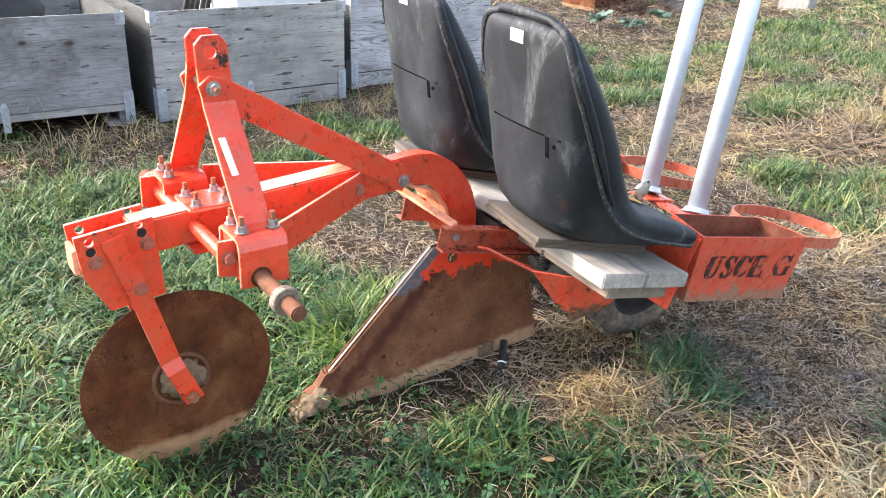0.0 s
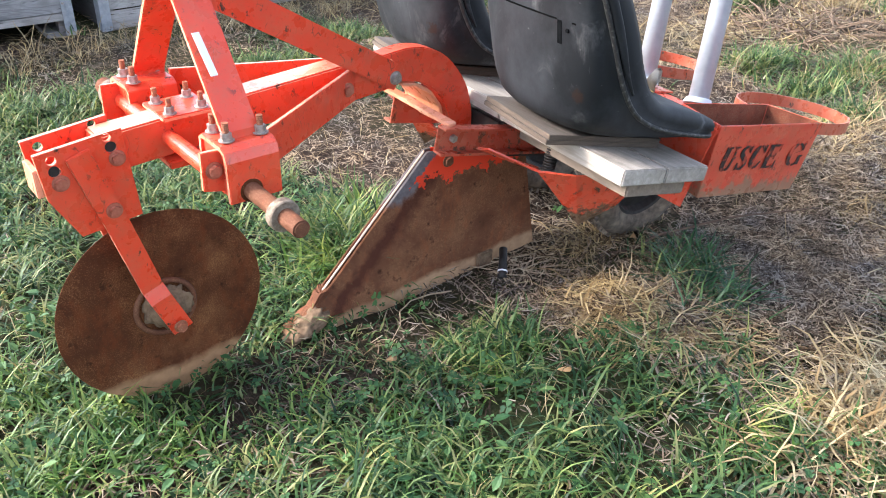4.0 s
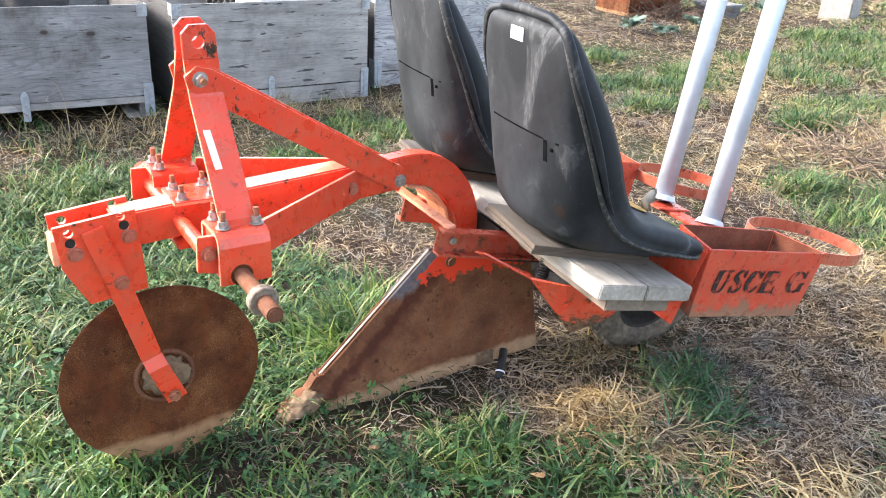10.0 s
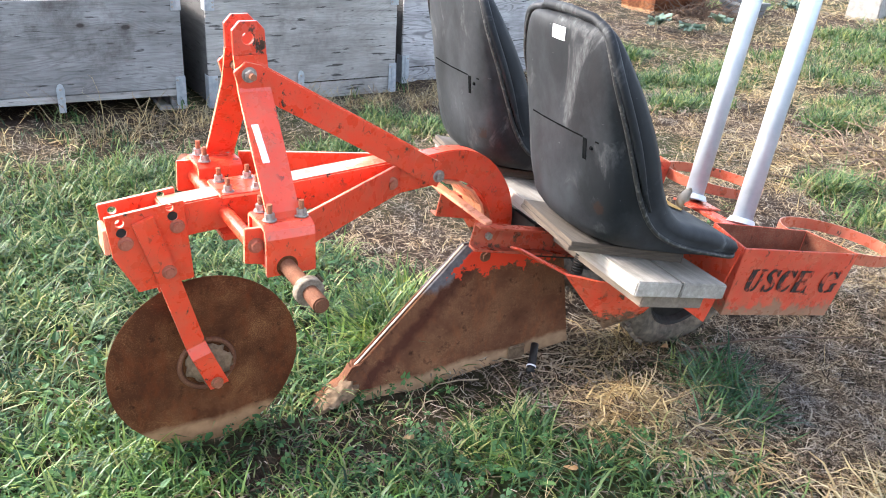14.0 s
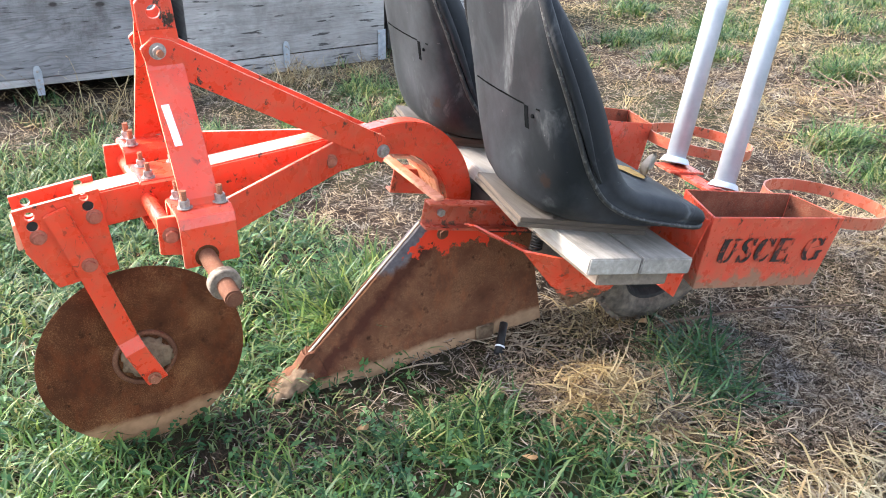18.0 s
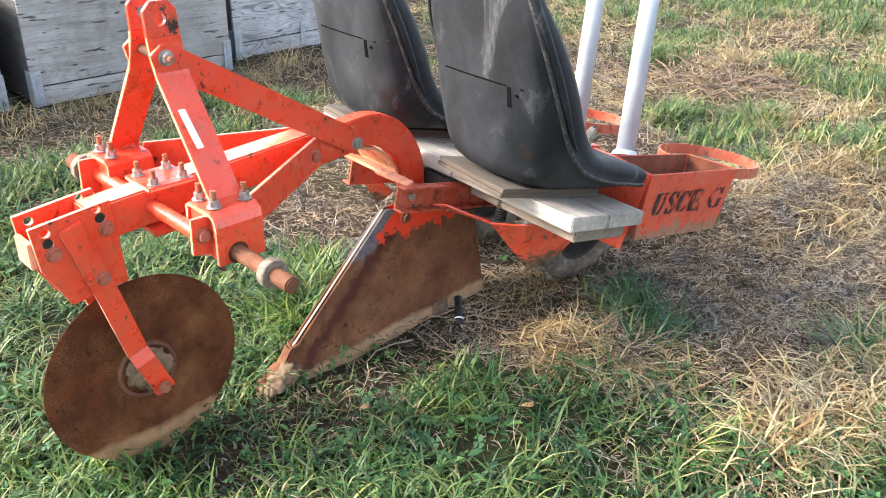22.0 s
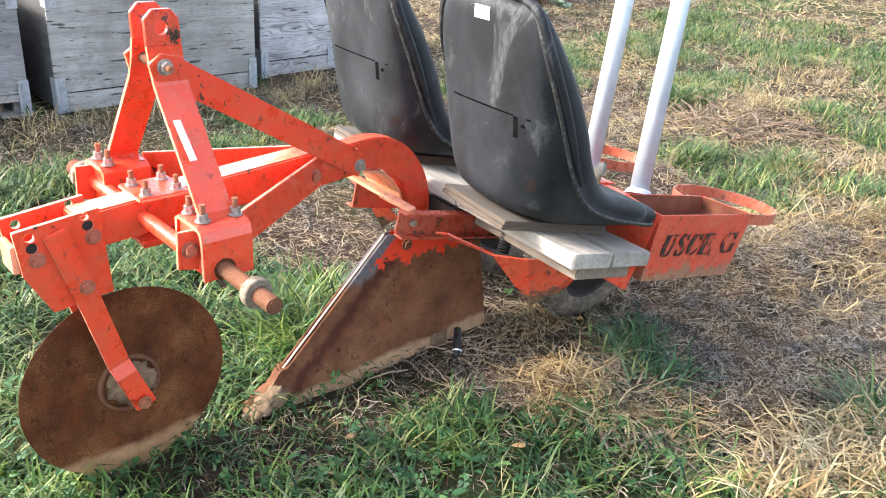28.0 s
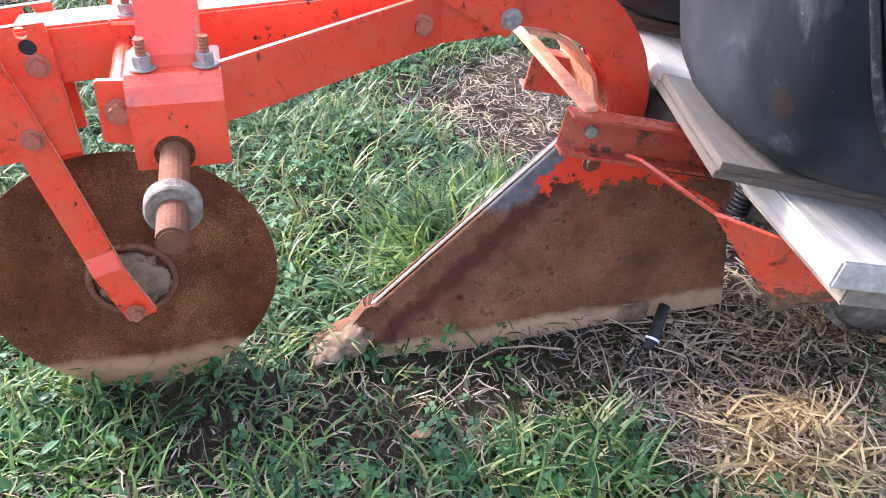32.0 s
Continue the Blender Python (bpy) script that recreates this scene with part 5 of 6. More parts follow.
# living grass, near and far
x, y = keep(*(p := scatter(14000, -3.2, 3.2, -2.7, 3.4)), greenness(*p) * gaps(*p) * (1 - out_of(*p)))
x, y = tufted(x, y, 10, 0.020)
n = len(x)
tagged(blades("grass", x, y, rng.uniform(0.05, 0.135, n) * short(x, y), rng.uniform(0.0045, 0.0085, n), rng.uniform(0.2, 1.2, n), GREEN, 0.36, 0.0, 4), "short green pasture grass growing in tufts", "grass", kind="stuff")
x, y = keep(*(p := scatter(1100, -2.4, 1.6, -2.0, 1.6)), greenness(*p))
x, y = tufted(x, y, 14, 0.014)
n = len(x)
tagged(blades("grass", x, y, rng.uniform(0.08, 0.18, n) * short(x, y) ** 1.5, rng.uniform(0.005, 0.009, n), rng.uniform(0.1, 1.1, n), GREEN, 0.40, 0.0, 5), "taller arching grass tufts in the pasture", "grass", kind="stuff")
# low blades in the shade colour darken the gaps between tufts
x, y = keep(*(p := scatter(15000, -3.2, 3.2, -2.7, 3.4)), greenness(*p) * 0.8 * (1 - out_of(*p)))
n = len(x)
tagged(blades("grass", x, y, rng.uniform(0.03, 0.10, n), rng.uniform(0.004, 0.007, n), rng.uniform(0.5, 1.4, n), DARK_GREEN, 0.3), "short grass coloured dark for shade between the tufts", "grass", kind="stuff")
x, y = keep(*(p := scatter(15000, -8.0, 13.0, -8.0, 13.0)), greenness(*p) * 0.75 * out_of(*p) * np.clip(1.0 - 0.75 * ((p[0] > 2.0) & (p[1] > -1.0)), 0, 1))
x, y = tufted(x, y, 9, 0.045)
n = len(x)
tagged(blades("grass", x, y, rng.uniform(0.06, 0.16, n), rng.uniform(0.005, 0.010, n), rng.uniform(0.2, 1.0, n), GREEN, 0.4), "green grass tufts scattered over the field", "grass", kind="stuff")

# large separate clumps out in the field
def clump(cx, cy, r, tufts, lo, hi, label="dense dark green grass clump among straw", mat=GREEN, broad=1.0):
    x, y = cx + rng.normal(0, r, tufts), cy + rng.normal(0, r * 0.55, tufts)
    x, y = tufted(x, y, 12, 0.04)
    n = len(x)
    far = 1.0 + 0.12 * max(0.0, math.hypot(cx, cy) - 2.0)
    return tagged(blades("grass_clump", x, y, rng.uniform(lo, hi, n), rng.uniform(0.005, 0.009, n) * far * broad, rng.uniform(0.3, 1.25, n), mat, 0.42), label, "grass", "grass clumps", "stuff")


for cx, cy, r, k in ((3.15, 2.60, 0.16, 40), (3.50, 2.45, 0.22, 60), (6.04, 2.78, 0.42, 90), (6.84, 3.35, 0.40, 80), (5.73, 2.62, 0.35, 80), (3.44, 2.40, 0.14, 50), (2.68, 1.96, 0.10, 40), (4.64, 2.09, 0.16, 50), (3.52, 1.32, 0.13, 50), (8.44, 3.61, 0.55, 90), (3.81, 1.55, 0.20, 50), (5.84, 2.05, 0.30, 70), (4.17, 1.43, 0.28, 70),
                    (6.42, 1.25, 0.45, 90), (3.99, 0.16, 0.35, 80), (4.9, 2.9, 0.28, 60), (7.4, 2.4, 0.5, 90), (2.95, 1.95, 0.12, 30), (2.0, 2.35, 0.20, 45), (1.55, 2.05, 0.12, 30),
                    (3.2, -0.45, 0.30, 70), (5.3, 0.2, 0.4, 80), (8.0, 1.3, 0.6, 90), (10.0, 4.2, 0.7, 90), (7.0, 5.4, 0.5, 70)):
    clump(cx, cy, r * 0.8, int(k * 1.6), 0.06, 0.15)
for cx, cy, r in ((2.35, 0.50, 0.16), (2.22, 0.16, 0.15), (2.62, 0.18, 0.13)):
    clump(cx, cy, r * 0.8, 38, 0.10, 0.20, "tall bright green grass beside a straw ridge")
# a shade-coloured tuft beside the press wheel, a sunlit-coloured one under the hitch pin
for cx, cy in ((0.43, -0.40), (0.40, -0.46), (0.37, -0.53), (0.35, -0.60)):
    clump(cx, cy, 0.040, 9, 0.09, 0.18, "green grass tuft coloured dark for shade beside the press wheel", DARK_GREEN, 1.15)
    clump(cx - 0.03, cy + 0.01, 0.045, 4, 0.07, 0.16, "green blades in the tuft beside the press wheel", GREEN, 1.1)
for cx, cy, leafy in ((-0.36, 0.20, BRIGHT_GREEN), (-0.27, 0.26, GREEN), (-0.20, 0.34, BRIGHT_GREEN), (-0.32, 0.36, GREEN), (-0.12, 0.40, GREEN)):
    clump(cx, cy, 0.045, 20, 0.11, 0.24, "tall bright green grass under the machine", leafy, 1.25)
# tufts whose sunlit look comes from the brighter blade colour
for cx, cy in ((-1.12, 0.04), (-1.30, 0.24), (-1.04, -0.14), (-1.24, -0.12), (-1.38, 0.02), (-0.62, 0.30), (-0.50, 0.62), (-0.95, 0.45), (-0.30, -0.46), (0.0, -0.98), (-0.62, -0.52), (-0.75, -0.25)):
    clump(cx, cy, 0.06, 16 if cx < -0.9 else 9, 0.05, 0.13, "yellow-green grass tuft in a sunlit colour", BRIGHT_GREEN)

# lush tufts seen behind the machine and round its rear
for cx, cy, r, k in ((6.17, 1.76, 0.30, 60), (5.66, 0.87, 0.30, 60), (5.45, 1.59, 0.25, 50), (4.05, 0.62, 0.22, 60), (3.64, 0.05, 0.22, 60), (2.46, -0.21, 0.14, 50), (2.56, -0.42, 0.14, 50), (1.95, -0.10, 0.10, 34),
                    (2.85, 2.55, 0.20, 70), (3.55, 3.35, 0.20, 50), (2.70, 1.95, 0.14, 50), (3.78, 2.75, 0.20, 50), (6.54, 3.50, 0.35, 70), (4.57, 2.30, 0.24, 60), (3.40, 1.30, 0.18, 60), (2.38, 0.56, 0.14, 50),
                    (0.70, 2.30, 0.14, 46), (0.32, 1.90, 0.14, 46), (-0.40, 1.95, 0.22, 60), (-0.95, 1.85, 0.22, 60), (-0.75, 1.40, 0.20, 60), (-1.25, 1.35, 0.22, 60), (-1.3, 0.85, 0.2, 60), (-0.55, 0.95, 0.16, 50), (0.95, 2.1, 0.12, 40)):
    near = cx < 1.2
    clump(cx, cy, r * 0.7, k, 0.06 if near else 0.08, 0.14 if near else 0.19, "lush green grass tuft behind the machine", GREEN, 1.1)

# clover between the grass
def clover(count, x0, x1, y0, y1):
    x, y = keep(*(p := scatter(count, x0, x1, y0, y1)), greenness(*p) * short(*p) ** 1.5 * np.clip(rough(*p, 3.0, 41, 2) * 3 - 1.0, 0, 1))
    n = len(x)
    h = rng.uniform(0.015, 0.055, n)
    z = ground_z(x, y) + h
    turn, r = rng.uniform(0, 2 * np.pi, n), rng.uniform(0.007, 0.013, n)
    tx, ty = rng.normal(0, 0.35, n), rng.normal(0, 0.35, n)
    verts, faces = np.empty((n, 3, 6, 3)), []
    for j in range(3):
        a = turn + j * 2.094
        for k, (u, v) in enumerate(((0.05, 0), (0.6, -0.55), (1.15, -0.5), (1.0, 0), (1.15, 0.5), (0.6, 0.55))):
            ox, oy = r * (u * np.cos(a) - v * np.sin(a)), r * (u * np.sin(a) + v * np.cos(a))
            verts[:, j, k] = np.stack([x + ox, y + oy, z + ox * tx + oy * ty], 1)
    idx = (np.arange(n * 3) * 6)[:, None]
    faces = np.concatenate([idx + np.array([0, 1, 2, 3]), idx + np.array([0, 3, 4, 5])])
    me = bpy.data.meshes.new("clover")
    me.from_pydata(verts.reshape(-1, 3).tolist(), [], faces.tolist())
    me.materials.append(CLOVER)
    return tagged(new("clover", me), "dark green clover leaves among the grass", "clover", kind="stuff")


clover(20000, -2.6, 1.4, -2.0, 1.6)


def broad_leaves(count, x0, x1, y0, y1):
    """Low weed leaves: pointed ovals, folded along the middle."""
    x, y = keep(*(p := scatter(count, x0, x1, y0, y1)), greenness(*p) * np.clip(rough(*p, 2.4, 77, 2) * 4 - 1.6, 0, 1))
    n = len(x)
    z = ground_z(x, y) + rng.uniform(0.01, 0.06, n)
    a, size, up = rng.uniform(0, 6.283, n), rng.uniform(0.018, 0.042, n), rng.uniform(-0.3, 0.7, n)
    verts = np.empty((n, 8, 3))
    for k, (u, v, h) in enumerate(((0, 0, 0), (0.30, -0.26, 0.07), (0.66, -0.22, 0.05), (1, 0, -0.08), (0.66, 0.22, 0.05), (0.30, 0.26, 0.07), (0.30, 0, 0), (0.66, 0, -0.02))):
        verts[:, k] = np.stack([x + size * (u * np.cos(a) - v * np.sin(a)), y + size * (u * np.sin(a) + v * np.cos(a)), z + size * (h + u * up)], 1)
    idx = (np.arange(n) * 8)[:, None]
    tri = [idx + np.array(f) for f in ((0, 1, 6), (0, 6, 5), (7, 2, 3), (7, 3, 4))]
    quad = [idx + np.array(f) for f in ((6, 1, 2, 7), (6, 7, 4, 5))]
    me = bpy.data.meshes.new("weed_leaves")
    me.from_pydata(verts.reshape(-1, 3).tolist(), [], np.concatenate(tri).tolist() + np.concatenate(quad).tolist())
    me.materials.append(CLOVER)
    return tagged(new("weed_leaves", me), "low broad-leaved weeds among the grass", "weeds", kind="stuff")


broad_leaves(9000, -2.6, 1.2, -2.0, 1.6)

# dry grass and straw litter
def flat_straw(name, x, y, length, width, mat, lift, label, category, curl=0.30):
    n = len(x)
    ob = blades(name, x, y, length, width, rng.uniform(1.25, 1.62, n), mat, 0.10, lift, 3, None, curl, 6.0)
    return tagged(ob, label, category, kind="stuff")


x, y = keep(*(p := scatter(270000, -3.2, 4.2, -2.7, 3.4)), (1.0 - 0.90 * greenness(*p) + 0.45 * blob(*p, -0.60, -0.26, 0.45, 0.20)) * (1 - 0.9 * out_of(*p, -2.2, 3.2)) * (1 - 0.8 * blob(*p, 0.42, -0.18, 0.26, 0.12)))
n = len(x)
flat_straw("straw_litter", x, y, rng.uniform(0.015, 0.060, n), rng.uniform(0.0016, 0.0044, n), LITTER, rng.uniform(0.0, 0.030, n), "grey-brown straw and stalk litter lying on soil", "straw")
x, y = keep(*(p := scatter(100000, -0.15, 2.4, -1.15, 0.45)), np.clip(1.1 * blob(*p, 1.0, -0.50, 1.0, 0.50) - 0.5 * greenness(*p), 0, 1) * (1 - 0.9 * blob(*p, 0.55, -0.20, 0.42, 0.15)))
n = len(x)
flat_straw("straw_litter", x, y, rng.uniform(0.015, 0.065, n), rng.uniform(0.0016, 0.0046, n), LITTER, rng.uniform(0.010, 0.040, n), "matted grey-brown straw behind the wheels", "straw")
x, y = keep(*(p := scatter(3600, -2.2, 3.4, -2.0, 2.9)), (1.05 - 0.95 * greenness(*p)) * (1 - 0.8 * blob(*p, 0.42, -0.18, 0.26, 0.12)))
n = len(x)
flat_straw("stalk_litter", x, y, rng.uniform(0.05, 0.13, n), rng.uniform(0.0030, 0.0060, n), STALK, rng.uniform(0.012, 0.036, n), "coarse grey-brown stalks on top of the litter", "straw")
x, y = keep(*(p := scatter(85000, -8.0, 12.0, -8.0, 12.0)), (1.0 - 0.75 * greenness(*p)) * out_of(*p, -2.4, 2.8))
n = len(x)
k = rough(x, y, 0.9, 61) + rng.normal(0, 0.06, n) > 0.50
flat_straw("straw_litter", x[k], y[k], rng.uniform(0.05, 0.16, k.sum()), rng.uniform(0.003, 0.007, k.sum()), DRY, rng.uniform(0.0, 0.04, k.sum()), "pale straw litter over the field", "straw", 0.12)
k = ~k
flat_straw("straw_litter", x[k], y[k], rng.uniform(0.05, 0.16, k.sum()), rng.uniform(0.003, 0.007, k.sum()), LITTER, rng.uniform(0.0, 0.03, k.sum()), "brown stalk litter over the field", "straw", 0.12)

x, y = keep(*(p := scatter(40000, 2.2, 8.5, -1.0, 6.0)), 1.0 - 0.6 * greenness(*p))
n = len(x)
k = rough(x, y, 1.3, 67) + rng.normal(0, 0.08, n) > 0.57
flat_straw("straw_litter", x[k], y[k], rng.uniform(0.05, 0.16, k.sum()), rng.uniform(0.004, 0.009, k.sum()), DRY, rng.uniform(0.0, 0.05, k.sum()), "pale dry straw between the far tufts", "straw", 0.2)
k = ~k
flat_straw("straw_litter", x[k], y[k], rng.uniform(0.04, 0.12, k.sum()), rng.uniform(0.004, 0.008, k.sum()), LITTER, rng.uniform(0.0, 0.04, k.sum()), "brown litter between the far tufts", "straw", 0.3)
x, y = scatter(26000, 7.5, 19.0, -1.5, 11.0)
flat_straw("straw_litter", x, y, rng.uniform(0.10, 0.25, len(x)), rng.uniform(0.010, 0.020, len(x)), DRY, rng.uniform(0.0, 0.06, len(x)), "tan straw over the far field", "straw", 0.2)

# upright dry grass: pale bunches
def bunch(cx, cy, rx, ry, tufts, per, lo, hi, label, low_lean=0.5, flow=None, broad=1.0):
    x, y = cx + rng.normal(0, rx, tufts), cy + rng.normal(0, ry, tufts)
    x, y = tufted(x, y, per, 0.03)
    n = len(x)
    ob = blades("dry_grass", x, y, rng.uniform(lo, hi, n), rng.uniform(0.0022, 0.0058, n) * broad, rng.uniform(low_lean, 1.45, n), DRY, 0.5, 0.0, 4, None if flow is None else rng.normal(flow, 1.2, n), 0.6, 2.2)
    return tagged(ob, label, "dry grass", kind="stuff")


bunch(0.10, -0.43, 0.06, 0.05, 56, 11, 0.10, 0.26, "pale dry grass bunch flattened beside the machine", 0.75, -1.0, 1.2)
bunch(0.15, -0.60, 0.05, 0.08, 46, 11, 0.10, 0.25, "pale dry grass lying on litter", 0.85, -1.0, 1.15)
bunch(0.72, -1.14, 0.25, 0.08, 45, 11, 0.10, 0.24, "bright dry grass in the sun", 0.6)
bunch(1.75, -0.22, 0.28, 0.12, 80, 12, 0.12, 0.28, "pale straw ridge flattened behind the machine", 0.7, -1.1)
bunch(0.30, -0.16, 0.035, 0.035, 14, 10, 0.08, 0.20, "bright dry stalks caught under the scraper", 0.6)
bunch(0.28, -1.09, 0.16, 0.06, 120, 12, 0.10, 0.26, "bright straw heap with green blades", 0.5, None, 1.35)
bunch(0.60, -1.17, 0.16, 0.06, 120, 12, 0.10, 0.26, "bright straw heap with green blades", 0.5, None, 1.35)
bunch(1.62, -0.64, 0.26, 0.09, 70, 12, 0.10, 0.24, "bright straw flattened at the edge of the litter", 0.6, None, 1.2)
clump(0.70, -1.08, 0.05, 22, 0.12, 0.26, "tall green tuft at the edge of a straw heap")
clump(0.24, -1.24, 0.10, 30, 0.08, 0.16, "green tuft in a bright straw heap")
bunch(-0.72, 2.76, 0.22, 0.05, 5, 3, 0.30, 0.55, "tall thin dry weed stalks before a crate", 0.1)
bunch(0.46, 2.66, 0.05, 0.04, 7, 8, 0.16, 0.36, "dry seeding grass before a crate", 0.1)
bunch(1.45, 2.72, 0.22, 0.06, 26, 9, 0.14, 0.34, "dry grass standing before a pale crate", 0.2)
bunch(0.10, 2.62, 0.9, 0.10, 120, 10, 0.08, 0.26, "dry grass along the foot of the crates", 0.2)
for cx, cy, rx, k in ((4.55, 0.05, 0.22, 60), (2.30, -0.40, 0.22, 60), (3.15, -0.15, 0.20, 45), (3.9, 0.95, 0.25, 45), (5.1, 1.2, 0.3, 50), (2.75, 0.10, 0.14, 36), (6.6, 2.4, 0.4, 60)):
    bunch(cx, cy, rx, rx * 0.6, int(k * 0.7), 11, 0.12, 0.30, "pale tall dry grass standing among green tufts", 0.25, None, 1.15)
bunch(2.6, 0.9, 0.8, 0.5, 120, 11, 0.10, 0.26, "dry grass among green tufts", 0.4)
bunch(4.6, 1.8, 1.5, 1.0, 170, 11, 0.12, 0.30, "dry grass among green tufts", 0.4)
x, y = keep(*(p := scatter(6500, -2.4, 1.4, -2.0, 2.8)), 0.8)
n = len(x)
tagged(blades("dry_grass", x, y, rng.uniform(0.05, 0.13, n), rng.uniform(0.0015, 0.003, n), rng.uniform(0.2, 1.3, n), DRY, 0.5), "single dry blades in the grass", "dry grass", kind="stuff")


# ---- weathered field crates behind the machine ----
def crate(x, y, turn, kind_label, ply, raised=False):
    W, D, H, T = 1.20, 1.15, 0.585, 0.016
    z0 = 0.03
    ob = thing("field_crate", kind_label, "crate", "field crates", at=pose(x, y, 0.0, 0, 0, turn))
    # a raised crate shows a pale batten with a dark gap under it, the others a low second board
    low = ("batten", block(0, W, -0.006, T - 0.001, z0 + 0.058, z0 + 0.094)) if raised else ("front_board", block(0, W, 0.001, T - 0.001, z0 - 0.02, z0 + 0.078))
    for nm, b in (("front_board", block(0, W, 0, T, z0 + (0.098 if raised else 0.085), z0 + H)), low, ("back_board", block(0, W, D - T, D, z0, z0 + H)),
                  ("side_board", block(0, T, T + 0.001, D - T - 0.001, z0, z0 + H)), ("side_board", block(W - T, W, T + 0.001, D - T - 0.001, z0, z0 + H)), ("floor_board", block(T + 0.001, W - T - 0.001, T + 0.001, D - T - 0.001, z0 + 0.09, z0 + 0.105))):
        # side boards are coloured dark for the shade between the crates
        part(nm, b, CRATE_SHADED if nm == "side_board" else CRATE_GREY if nm == "batten" else ply, ob)
    for px in (0.0, W):
        for py in (0.0, D):
            sx, sy = (1 if px == 0 else -1), (1 if py == 0 else -1)
            part("corner_post", block(min(px + sx * 0.018, px + sx * 0.075), max(px + sx * 0.018, px + sx * 0.075), min(py + sy * 0.018, py + sy * 0.075), max(py + sy * 0.018, py + sy * 0.075), z0 - 0.03, z0 + H - 0.01), ply, ob)
    for px in (0.0, W):
        s = 1 if px == 0 else -1
        for za, zb in ((z0 - 0.02, z0 + 0.165), (z0 + H - 0.06, z0 + H + 0.004)):
            plate_part = part("corner_bracket", merge(block(min(px, px + s * 0.050), max(px, px + s * 0.050), -0.010, -0.0065, za, zb, 0.0008), block(min(px + s * 0.018, px + s * 0.032), max(px + s * 0.018, px + s * 0.032), -0.014, -0.0102, za + 0.01, zb - 0.01, 0.0015),
                                                      block(min(px - s * 0.004, px - s * 0.0005), max(px - s * 0.004, px - s * 0.0005), -0.010, 0.06, za, zb, 0.0008)), CRATE_STEEL, ob, "dull zinc corner bracket")
            for zz in (za + 0.02, zb - 0.02):
                bolt((px + s * 0.041, -0.010, zz), NEAR, plate_part, 0.005, 0.003)
    strap = part("strap_bracket", slab([(0.538, z0 + 0.005), (0.572, z0 + 0.005), (0.576, z0 + 0.13), (0.568, z0 + 0.155), (0.555, z0 + 0.162), (0.542, z0 + 0.155), (0.534, z0 + 0.13)], 0.004, "y", -0.0105, 0.0008), CRATE_STEEL, ob, "zinc bracket plate")
    for zz in (0.04, 0.085, 0.13):
        bolt((0.555, -0.0105, z0 + zz), NEAR, strap, 0.005, 0.003)
    part("runner", block(0.05, 0.14, 0.02, D - 0.02, 0.0, z0 - 0.001), ply, ob)
    part("runner", block(W - 0.14, W - 0.05, 0.02, D - 0.02, 0.0, z0 - 0.001), ply, ob)
    return ob


crate(-1.40, 2.98, -2.0, "weathered grey plywood field crate with stained panel", CRATE_DARK, True)
crate(-0.075, 2.90, 1.0, "weathered grey plywood field crate with zinc brackets", CRATE_GREY)
crate(1.27, 3.10, 3.0, "pale weathered plywood field crate with strong grain", CRATE_PALE)


# ---- small things lying about ----
def lump(name, at, size, mat, label, category, seed=1, rough_amt=0.25):
    bm = bmesh.new()
    bmesh.ops.create_icosphere(bm, subdivisions=3, radius=1.0)
    for v in bm.verts:
        v.co *= 1 + rough_amt * (noise.noise(v.co * 1.3 + Vector((seed, seed * 2.3, 0))))
        v.co = Vector((v.co.x * size[0], v.co.y * size[1], v.co.z * size[2]))
    ob = part(name, bm, mat, None, "", True)
    ob.location = at
    return tagged(ob, label, category)


STONE = plain("pale_stone", (0.22, 0.18, 0.15), (0.37, 0.32, 0.28), 25, 0.9)
DARK_TWIG = plain("dark_bush_twig", (0.06, 0.035, 0.022), (0.13, 0.08, 0.05), 30, 0.9)
VINE = plain("weathered_vine", (0.085, 0.055, 0.034), (0.21, 0.150, 0.100), 40, 0.9)
PALE_TWIG = plain("bare_twig", (0.25, 0.18, 0.11), (0.45, 0.36, 0.24), 40, 0.9)
lump("stone", (-1.235, -0.285, float(ground_z(np.array(-1.235), np.array(-0.285))) + 0.01), (0.074, 0.046, 0.017), STONE, "flat pale stone lying in the grass", "stone", 3)

# black tube end beside the opener
hose = thing("hose_end", "short black rubber hose with a white band on the litter", "hose")
part("hose", tube([(0.045, -0.070, 0.060), (0.020, -0.098, 0.040), (0.000, -0.119, 0.016), (-0.010, -0.130, 0.008)], [0.012, 0.012, 0.014, 0.014], 14), BLACK_IRON, hose, "", True)
part("white_band", rod((0.0045, -0.1145, 0.0215), (0.002, -0.117, 0.019), 0.0146, edge=0), STICKER, hose)

# a thin branch lying across the litter
line = curve_through([(0.30, -0.265, 0.045), (0.36, -0.285, 0.050), (0.45, -0.307, 0.075), (0.56, -0.324, 0.070), (0.72, -0.385, 0.085), (0.90, -0.44, 0.070), (1.05, -0.49, 0.060)], 24)
twig = thing("fallen_branch", "thin bare brown branch lying across the litter", "branch")
part("stem", tube([tuple(p) for p in line], [0.0065 - 0.0002 * k for k in range(24)], 7), DARK_TWIG, twig, "", True)
part("side_shoot", tube([tuple(line[9]), tuple(line[9] + np.array((0.04, -0.05, -0.01))), tuple(line[9] + np.array((0.05, -0.12, -0.035)))], [0.004, 0.003, 0.002], 6), DARK_TWIG, twig, "", True)

